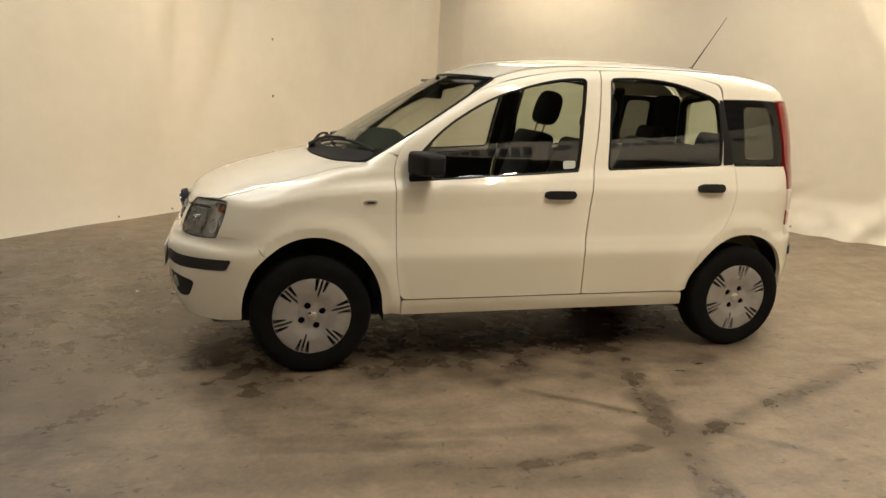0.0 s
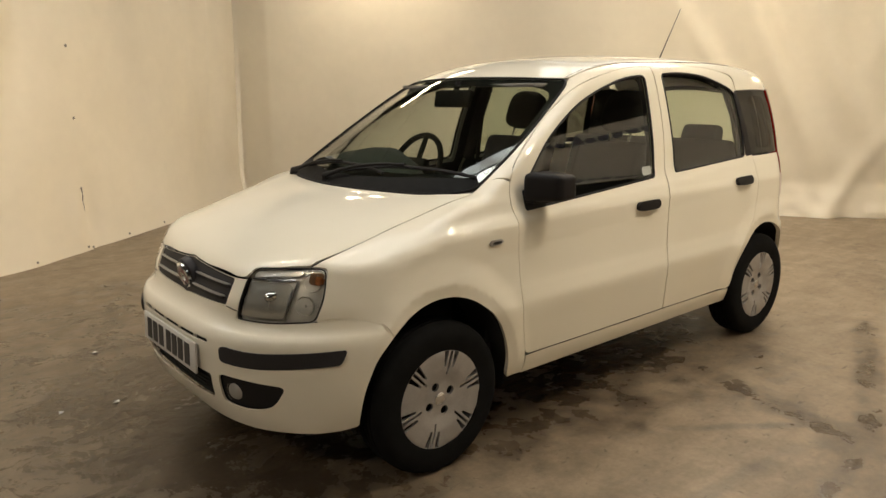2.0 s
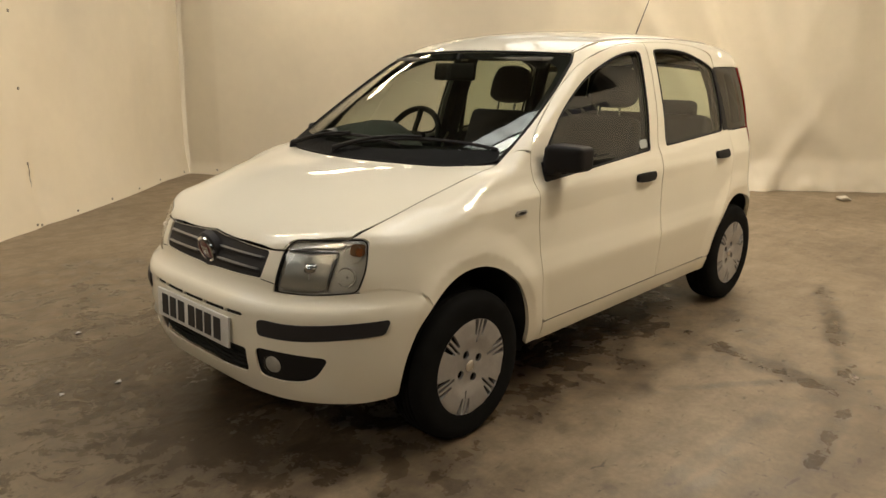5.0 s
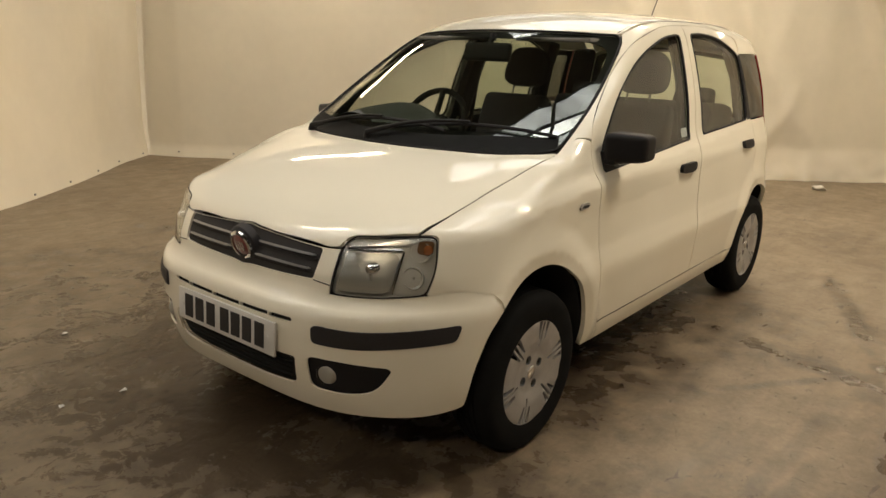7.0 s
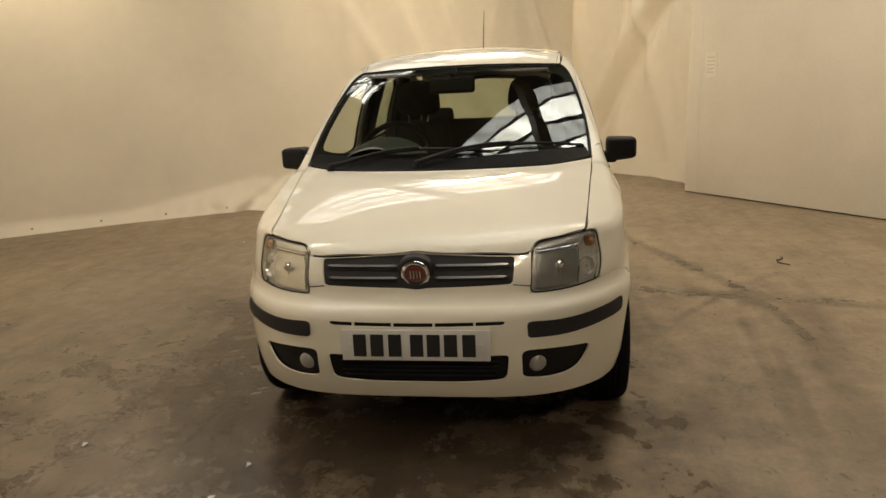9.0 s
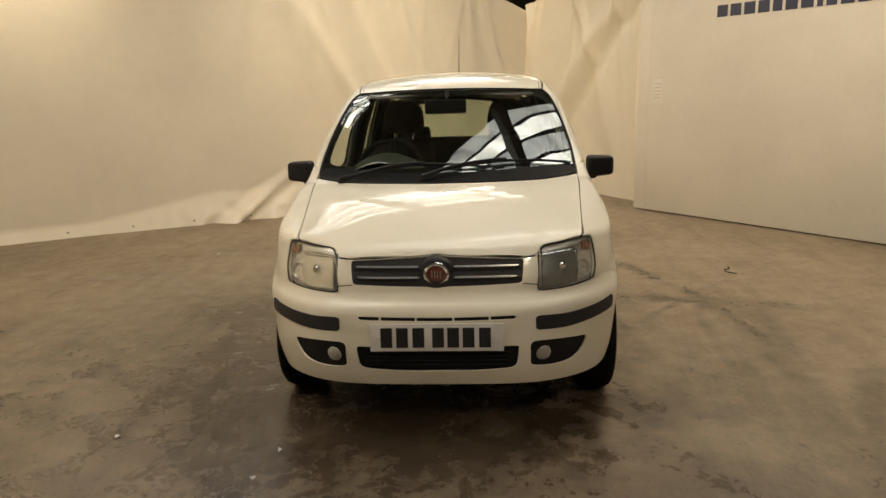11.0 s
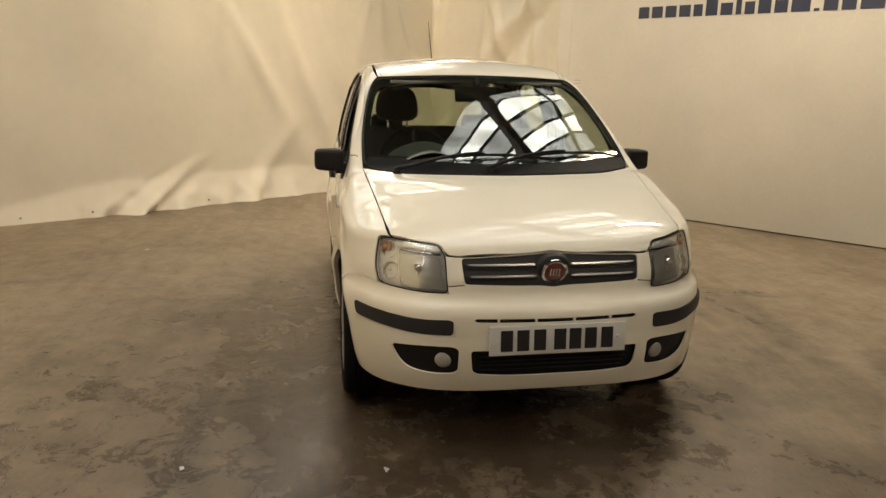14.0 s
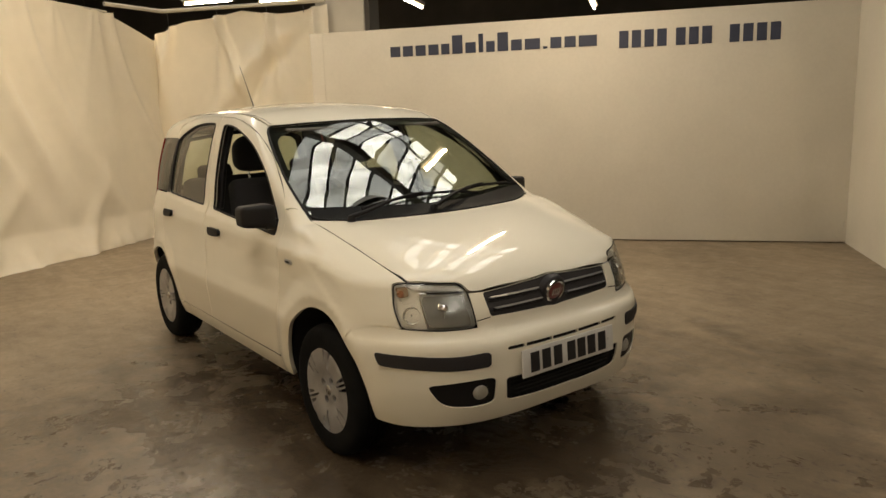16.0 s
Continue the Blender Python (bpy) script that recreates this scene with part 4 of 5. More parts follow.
lamp_line = [("f", 0.392, 0.612, 0.008), ("f", 0.397, 0.70), ("f", 0.400, 0.745), ("f", 0.410, 0.772, 0.014), ("f", 0.43, 0.780), ("f", 0.50, 0.786), ("f", 0.586, 0.790), (-0.360, 0.788, 0.007), (-0.386, 0.70), (-0.418, 0.622, 0.008), ("f", 0.52, 0.613)]
fender_line = [(0.341, 0.257, 0.0), *arch(0.014, 0.318, 0.357, 0, 130, 11)[:-1], (-0.200, 0.552, 0.0), (-0.238, 0.606, 0.0), (-0.33, 0.628), (-0.418, 0.622, 0.0), (-0.386, 0.70), (-0.359, 0.789, 0.006), ("f", 0.587, 0.791, 0.0),
               *HOOD_EDGE[1:], ("t", 0.30, 0.645), (0.352, 1.022, 0.0), (0.399, 1.008, 0.0), (0.385, 0.95), (0.386, 0.88), (0.389, 0.70), (0.394, 0.50), (0.418, 0.345, 0.0), (0.424, 0.255, 0.0)]
bumper_line = [("f", 0.0, 0.240), ("f", 0.30, 0.240), ("f", 0.50, 0.238), (-0.42, 0.238), (-0.308, 0.250, 0.01), (-0.302, 0.36), (-0.284, 0.42), (-0.254, 0.49), (-0.200, 0.552, 0.0), (-0.238, 0.606, 0.0),
               (-0.33, 0.628), (-0.418, 0.622, 0.0), ("f", 0.52, 0.613), ("f", 0.392, 0.612, 0.0), ("f", 0.397, 0.741, 0.0), ("f", 0.338, 0.739), ("f", 0.16, 0.746), ("f", 0.05, 0.751), ("f", 0.0, 0.756)]
grille_line = [("f", 0.0, 0.632), ("f", 0.045, 0.637), ("f", 0.16, 0.640), ("f", 0.332, 0.646, 0.012), ("f", 0.341, 0.735, 0.010), ("f", 0.16, 0.743), ("f", 0.05, 0.748), ("f", 0.0, 0.753)]
slot_line = [("f", 0.0, 0.516), ("f", 0.308, 0.521, 0.006), ("f", 0.310, 0.535, 0.006), ("f", 0.0, 0.530)]
intake_line = [("f", 0.0, 0.306), ("f", 0.16, 0.307), ("f", 0.308, 0.317, 0.016), ("f", 0.318, 0.414, 0.008), ("f", 0.0, 0.412)]
fog_line = [("f", 0.362, 0.320, 0.015), ("f", 0.47, 0.316), ("f", 0.550, 0.338), ("f", 0.600, 0.414, 0.02), ("f", 0.48, 0.425), ("f", 0.360, 0.428, 0.02)]
strip_line = [("f", 0.383, 0.472, 0.012), ("f", 0.50, 0.469), ("f", 0.60, 0.476), (-0.372, 0.488, 0.008), (-0.350, 0.536, 0.012), ("f", 0.61, 0.529), ("f", 0.50, 0.525), ("f", 0.381, 0.530, 0.012)]
door1_line = [(0.418, 0.338, 0.03), (0.80, 0.334), (1.357, 0.331, 0.01), (1.354, 0.45), (1.353, 0.58), (1.372, 0.78), (1.397, 0.955), (1.437, 1.20), (1.466, 1.444, 0.01),
              (1.30, 1.436), (1.150, 1.415), (0.907, 1.357), (0.736, 1.271), (0.562, 1.158), (0.447, 1.072), (0.403, 1.015), (0.385, 0.95), (0.386, 0.88), (0.389, 0.70), (0.394, 0.50)]
glass1_line = [(0.449, 0.896, 0.012), (0.90, 0.922), (1.319, 0.947, 0.012), (1.352, 1.18), (1.389, 1.405, 0.03), (1.27, 1.397), (1.139, 1.373), (0.956, 1.320), (0.808, 1.257), (0.636, 1.150), (0.51, 1.028), (0.458, 0.955)]
door2_line = [(1.361, 0.331, 0.01), (1.80, 0.327), (1.938, 0.325, 0.03), *arch(2.302, 0.345, 0.337, 173, 158, 3), (1.996, 0.430, 0.0), (2.002, 0.51), (2.033, 0.563), (2.095, 0.612), (2.160, 0.668), (2.212, 0.765), (2.229, 0.88),
              (2.226, 0.984, 0.0), (2.200, 1.12), (2.172, 1.323, 0.0), (2.165, 1.398, 0.03), (2.05, 1.425), (1.927, 1.441), (1.70, 1.450), (1.470, 1.444, 0.01), (1.441, 1.20), (1.401, 0.955), (1.376, 0.78), (1.357, 0.58), (1.358, 0.45)]
glass2_line = [(1.479, 0.955, 0.012), (1.80, 0.969), (2.150, 0.985, 0.012), (2.158, 1.15), (2.152, 1.322, 0.03), (2.037, 1.362), (1.873, 1.402), (1.679, 1.417), (1.520, 1.411, 0.03), (1.498, 1.20)]
quarter_line = [(1.996, 0.430, 0.0), *arch(2.302, 0.325, 0.337, 147, 4, 10), (2.625, 0.32, 0.0), (2.66, 0.46), (2.655, 0.60, 0.0), (2.612, 0.61), (2.600, 0.80), (2.578, 0.95), (2.565, 0.984, 0.0), (2.226, 0.984, 0.0),
                (2.229, 0.88), (2.212, 0.765), (2.160, 0.668), (2.095, 0.612), (2.033, 0.563), (2.002, 0.51)]
black_line = [(2.158, 0.990, 0.0), (2.35, 0.990), (2.552, 0.988, 0.0), (2.548, 1.10), (2.516, 1.323, 0.0), (2.35, 1.328), (2.180, 1.326, 0.0), (2.165, 1.15)]
rail_line = [("t", 0.262, 0.646, 0.0), (0.352, 1.022, 0.0), (0.403, 1.015, 0.0), (0.447, 1.072), (0.562, 1.158), (0.736, 1.271), (0.907, 1.357), (1.150, 1.415), (1.30, 1.436), (1.468, 1.4445), (1.70, 1.450), (1.927, 1.441),
             (2.05, 1.425), (2.165, 1.398), (2.176, 1.326, 0.0), (2.35, 1.328), (2.516, 1.325, 0.0), ("t", 2.66, 0.50, 0.0), ("t", 2.40, 0.515), ("t", 1.80, 0.525), ("t", 1.30, 0.525), ("t", 0.925, 0.523, 0.0),
             ("t", 0.86, 0.560, 0.0), ("t", 0.70, 0.602), ("t", 0.52, 0.632), ("t", 0.38, 0.643)]
roof_line = [("t", 0.818, 0.0), ("t", 0.835, 0.22), ("t", 0.885, 0.43), ("t", 0.925, 0.523, 0.02), ("t", 1.30, 0.525), ("t", 1.80, 0.525), ("t", 2.40, 0.515), ("t", 2.66, 0.50, 0.03), ("t", 2.70, 0.25), ("t", 2.71, 0.0)]
screen_line = [("t", 0.058, 0.0), ("t", 0.078, 0.22), ("t", 0.138, 0.45), ("t", 0.208, 0.575), ("t", 0.272, 0.640, 0.02), ("t", 0.38, 0.640), ("t", 0.52, 0.629), ("t", 0.70, 0.599), ("t", 0.86, 0.557),
               ("t", 0.918, 0.521, 0.02), ("t", 0.88, 0.43), ("t", 0.830, 0.22), ("t", 0.813, 0.0)]
clear_line = [("t", 0.175, 0.0), ("t", 0.195, 0.25), ("t", 0.285, 0.50), ("t", 0.345, 0.600, 0.03), ("t", 0.40, 0.606), ("t", 0.52, 0.596), ("t", 0.70, 0.563), ("t", 0.82, 0.530, 0.05), ("t", 0.815, 0.40), ("t", 0.765, 0.18), ("t", 0.755, 0.0)]
cowl_line = [("t", 0.062, 0.0), ("t", 0.082, 0.22), ("t", 0.142, 0.45), ("t", 0.212, 0.575), ("t", 0.276, 0.634, 0.01), ("t", 0.318, 0.615, 0.01), ("t", 0.254, 0.50), ("t", 0.158, 0.25), ("t", 0.124, 0.0)]
sill_line = [(0.424, 0.255, 0.0), (1.20, 0.250), (1.960, 0.245, 0.0), (1.950, 0.30), (1.940, 0.321, 0.0), (1.361, 0.327), (0.80, 0.330), (0.424, 0.334, 0.0)]
tail_lamp_line = [(2.604, 0.66, 0.0), (2.603, 0.80), (2.580, 0.95), (2.553, 1.10), (2.520, 1.325, 0.0), ("b", 0.50, 1.335, 0.02), ("b", 0.560, 1.10), ("b", 0.585, 0.95), ("b", 0.60, 0.66, 0.02)]
rear_bumper_line = [("b", 0.0, 0.25), ("b", 0.45, 0.25), (2.632, 0.27, 0.0), (2.640, 0.33), (2.667, 0.46), (2.660, 0.600, 0.0), ("b", 0.50, 0.625), ("b", 0.0, 0.63)]
rear_strip_line = [("b", 0.40, 0.47, 0.01), ("b", 0.60, 0.475), (2.70, 0.48, 0.01), (2.69, 0.53, 0.01), ("b", 0.60, 0.525), ("b", 0.40, 0.52, 0.01)]
tailgate_line = [("b", 0.0, 0.635), ("b", 0.50, 0.632), ("b", 0.594, 0.66), ("b", 0.580, 0.95), ("b", 0.555, 1.10), ("b", 0.49, 1.335, 0.05), ("b", 0.0, 1.395)]
rear_glass_line = [("b", 0.0, 0.97), ("b", 0.50, 0.98, 0.06), ("b", 0.435, 1.30, 0.06), ("b", 0.0, 1.345)]

# bonnet, roof, screen
part("bonnet", skin("top", hood_line, mirror=True, step=0.022, depth=0.018, gap=0.0024), PAINT, car, "cream bonnet with roof lights mirrored in its gloss")
roof = part("roof", skin("top", roof_line, mirror=True, step=0.035, depth=0.012), PAINT, car)
screen = part("windscreen", skin("top", screen_line, mirror=True, step=0.035, depth=0.004, lift=-0.003, gap=0.0, back=True), WINDSCREEN, car, "clear curved windscreen glass")
part("frit", skin("top", screen_line, mirror=True, step=0.03, depth=0.002, lift=-0.009, gap=0.0, holes=[(clear_line, -1, True)]), BLACK, screen, "black glass border")
part("seal",
     tube([tuple(p) for p in cast(*rays("top", -1, outline("top", -1, screen_line, True, 0.003, 0.03)))], 0.005, 6, True), BLACK, screen, "black rubber seal")
part("cowl", skin("top", cowl_line, mirror=True, step=0.03, depth=0.01, lift=0.004, gap=0.0), COWL, car, "black plastic scuttle below the windscreen")

# sides
for s, word in SIDES:
    wing = part("front_wing", skin("slant", fender_line, s, step=0.0125, depth=0.02, gap=0.0022), PAINT, car)
    # dark tube under the shut line stands in for the gap's shade
    part("bonnet_gap_shade", tube([tuple(q - slope(q[None])[0] * 0.0075) for q, _ in all_on_form([("f", 0.587, 0.791), *(("t", -0.36 + 0.0365 * k, 0.5885 + 0.0034 * k - 0.00001 * k * k) for k in range(18))], s)], 0.0055, 6), DARK, wing)
    part("side_repeater", skin("side", [(0.232, 0.792, 0.008), (0.300, 0.796, 0.012), (0.300, 0.815, 0.008), (0.236, 0.815, 0.012)], s, step=0.02, depth=0.006, lift=0.005, gap=0), SILVER, wing, "silver-rimmed side indicator")
    part("repeater_lens", skin("side", [(0.246, 0.799, 0.005), (0.290, 0.800, 0.008), (0.290, 0.809, 0.005), (0.249, 0.809, 0.005)], s, step=0.02, depth=0.004, lift=0.008, gap=0), GREY_PLASTIC, wing)
    rail = part("side_frame", skin("slant", rail_line, s, step=0.024, depth=0.012), PAINT, car)
    part("roof_ditch", tube([tuple(p - slope(p[None])[0] * 0.0015) for p in (on_form(("t", 0.93 + 0.09 * i, 0.524 - 0.00004 * (i - 7) ** 2 * 10), s)[0] for i in range(16))], 0.003, 6), BLACK, rail)
    for name, line, glass_line, lines in (("front_door", door1_line, glass1_line, 1), ("rear_door", door2_line, glass2_line, 2)):
        door = part(name, skin("side", line, s, holes=[(glass_line, s, False)], step=0.0145, depth=0.016, gap=0.0008), PAINT, car)
        part("door_trim", skin("side", line, s, holes=[(glass_line, s, False)], step=0.05, depth=0.004, lift=-0.04, gap=0.012, back=True), GREY_PLASTIC, door, "dark grey inner trim")
        part("window_seal", tube([tuple(p - slope(p[None])[0] * 0.003) for p in cast(*rays("side", s, outline("side", s, glass_line, False, 0.004, 0.03)))], 0.0065, 6, True), BLACK, door, "black rubber window seal")
        if not (s == 1 and lines == 1):
            if s == -1 and lines == 1:
                part("window_sticker", skin("side", [(1.235, 0.962, 0.003), (1.302, 0.966, 0.003), (1.304, 1.002, 0.003), (1.237, 1.000, 0.003)], s, step=0.03, depth=0.0008, lift=-0.005, gap=0), STICKER, door, "pale square sticker")
            part("window_pane", skin("side", glass_line, s, step=0.05, depth=0.003, lift=-0.007, gap=0.0), GLASS, door, "clear window glass")
    part("pillar_cover", skin("side", [(2.158, 0.986, 0.002), (2.222, 0.990, 0.002), (2.197, 1.12), (2.171, 1.318, 0.004), (2.150, 1.326, 0.002), (2.158, 1.15)], s, step=0.02, depth=0.003, lift=0.003, gap=0), BLACK, door, "black cover on the window pillar")
    xs = ((1.123, 1.290, 0.819, 0.857), (1.985, 2.148, 0.850, 0.888))
    for x0, x1, z0, z1 in xs:
        part("door_handle", skin("side", [(x0, z0, 0.014), (x1, z0, 0.014), (x1, z1, 0.014), (x0, z1, 0.014)], s, step=0.012, depth=0.03, lift=0.016, gap=0,
             relief=lambda p, a=(x0 + x1) / 2, b=(x1 - x0) / 2, c=(z0 + z1) / 2: 0.012 * (1 - ((p[:, 0] - a) / b) ** 2) - 8 * (p[:, 2] - c) ** 2), BLACK, door, "black plastic pull handle")
    quarter = part("rear_quarter", skin("side", quarter_line, s, step=0.016, depth=0.02), PAINT, car)
    part("quarter_window", skin("side", black_line, s, step=0.04, depth=0.006, lift=-0.001, gap=0.002), DARK_GLASS, quarter, "black rear quarter glass")
    part("quarter_frame", skin("side", black_line, s, step=0.03, depth=0.004, lift=-0.009, gap=0.0, holes=[([(2.30, 1.02, 0.03), (2.50, 1.02, 0.03), (2.475, 1.295, 0.03), (2.305, 1.295, 0.03)], s, False)]), BLACK, quarter)
    lamp = part("tail_lamp", skin("tail", tail_lamp_line, s, step=0.02, depth=0.03, lift=0.006, gap=0.003), RED, car, "tall red tail lamp")
    part("reversing_lens", skin("tail", [(2.606, 0.735, 0.004), (2.592, 0.86, 0.004), ("b", 0.59, 0.86, 0.004), ("b", 0.597, 0.735, 0.004)], s, step=0.03, depth=0.01, lift=0.009, gap=0.0), CLEAR_RED, lamp, "pale lens")
    part("lamp_cover", skin("tail", tail_lamp_line, s, step=0.04, depth=0.004, lift=-0.035, gap=-0.02, back=True), GREY_PLASTIC, lamp)
    part("sill", skin("side", sill_line, s, step=0.03, depth=0.03), PAINT, car)

# nose
nose_holes = [(grille_line, -1, True), (slot_line, -1, True), (intake_line, -1, True), (fog_line, -1, False), (fog_line, 1, False)]
bumper = part("front_bumper", skin("nose", bumper_line, mirror=True, holes=nose_holes, step=0.022, depth=0.007), PAINT, car)
part("intake_back", skin("nose", intake_line, mirror=True, step=0.03, depth=0.0, lift=-0.022, gap=-0.012), DARK, bumper, "dark lower air intake")
part("slot_back", skin("nose", slot_line, mirror=True, step=0.03, depth=0.0, lift=-0.012, gap=-0.008), DARK, bumper)
for y in (-0.205, -0.065, 0.08, 0.22):
    part("slot_rib", skin("nose", [("f", abs(y) - 0.004, 0.515, 0.0), ("f", abs(y) + 0.004, 0.515, 0.0), ("f", abs(y) + 0.004, 0.537, 0.0), ("f", abs(y) - 0.004, 0.537, 0.0)], 1 if y > 0 else -1, step=0.02, depth=0.016, lift=-0.002, gap=0), PAINT, bumper)
for i in range(5):
    z = 0.322 + 0.019 * i
    part("intake_slat", skin("nose", [("f", 0.0, z), ("f", 0.27 + 0.3 * (z - 0.32), z, 0.0), ("f", 0.27 + 0.3 * (z - 0.32), z + 0.004, 0.0), ("f", 0.0, z + 0.004)], mirror=True, step=0.03, depth=0.008, lift=-0.012, gap=0), DARK, bumper)
for s, word in SIDES:
    part("fog_recess", skin("nose", fog_line, s, step=0.02, depth=0.0, lift=-0.013, gap=-0.010), BLACK, bumper, "black fog lamp recess")
    part("bumper_strip", skin("nose", strip_line, s, step=0.012, depth=0.016, lift=0.008, gap=0.0, relief=lambda p: -9 * np.clip(np.abs(p[:, 2] - 0.503) - 0.006, 0, 1) ** 2), GREY_PLASTIC, bumper, "dark grey rubbing strip")
    q = cast([(-1.2, s * 0.413, 0.372)], [(1, 0, 0)])[0]
    m = Matrix.Translation(Vector(q) + Vector((0.004, 0, 0))) @ Matrix.Rotation(radians(90 - s * 8), 4, "Z")
    fog = part("fog_lamp", lathe([(0.0, 0.003), (0.012, 0.002), (0.022, -0.002), (0.029, -0.008), (0.033, -0.016), (0.034, -0.03), (0.0, -0.03)], 28, m), FOG, bumper, "round fog lamp")
    part("fog_lens", lathe([(0.0, 0.010), (0.016, 0.009), (0.026, 0.005), (0.030, 0.002)], 28, m), LENS, fog)

grille = part("grille", skin("nose", grille_line, mirror=True, step=0.02, depth=0.02, lift=-0.006, gap=0.001), GREY_PLASTIC, car, "dark grille with silver slats and a round badge")
for z, half in ((0.673, 0.324), (0.712, 0.331)):
    for s, word in SIDES:
        part("slat", skin("nose", [("f", 0.068, z - 0.0035, 0.001), ("f", half - 0.012, z - 0.003, 0.001), ("f", half - 0.010, z + 0.0035, 0.001), ("f", 0.068, z + 0.003, 0.001)], s, step=0.02, depth=0.012, lift=0.004, gap=0), SATIN, grille, "thin silver slat")
        part("bar", skin("nose", [("f", 0.062, z - 0.014, 0.003), ("f", half - 0.004, z - 0.012, 0.003), ("f", half - 0.003, z - 0.0065, 0.003), ("f", 0.062, z - 0.008, 0.003)], s, step=0.03, depth=0.008, lift=0.0, gap=0), BLACK, grille)
q = cast([(-1.2, 0.0, 0.690)], [(1, 0, 0)])[0]
BADGE = Matrix.Translation(Vector(q) + Vector((-0.006, 0, 0))) @ Matrix.Rotation(radians(-15), 4, "Y") @ Matrix.Rotation(radians(90), 4, "Z")
badge = part("badge_mount", lathe([(0.0, 0.002), (0.056, 0.002), (0.062, -0.004), (0.064, -0.03), (0.0, -0.03)], 40, BADGE), GREY_PLASTIC, grille)
part("badge_ring", lathe([(0.038, 0.002), (0.039, 0.011), (0.044, 0.0135), (0.050, 0.010), (0.052, 0.0)], 40, BADGE), CHROME, grille, "chrome badge ring")
part("badge", lathe([(0.0, 0.011), (0.02, 0.0105), (0.034, 0.008), (0.039, 0.005)], 40, BADGE), EMBLEM, grille, "dark red round badge")
for i in range(4):
    part("badge_bar", moved(box(-0.0028, 0.0028, 0.0085, 0.0130, -0.015, 0.015, 0.001), BADGE @ Matrix.Translation((-0.0165 + 0.011 * i, 0, 0))), CHROME, grille)

# number plate with bars in place of its writing
PLATE = Matrix.Translation((-0.672, 0.0, 0.456)) @ Matrix.Rotation(radians(3), 4, "Y")
plate = part("number_plate", moved(box(-0.004, 0.004, -0.258, 0.258, -0.0545, 0.0545, 0.003), PLATE), WHITE_PLATE, bumper, "white front number plate")
for y in (0.186, 0.123, 0.064, 0.006, -0.070, -0.133, -0.194):
    part("plate_bar", moved(box(-0.0062, -0.0044, -y - 0.0225, -y + 0.0225, -0.039, 0.039), PLATE), INK, bumper)
for y in (-0.222, 0.222):
    part("plate_screw", lathe([(0.0, 0.003), (0.005, 0.002), (0.006, 0.0)], 12, PLATE @ Matrix.Translation((-0.0045, y * 1.02, 0.002)) @ Matrix.Rotation(radians(90), 4, "Z")), WHITE_PLATE, bumper)

# seams beside the grille
for s, word in SIDES:
    part("bumper_seam", tube([tuple(q) for q, _ in all_on_form([("f", 0.334 + 0.0096 * k, 0.644 - 0.0012 * k) for k in range(7)], s)], 0.0018, 6), DARK, bumper)

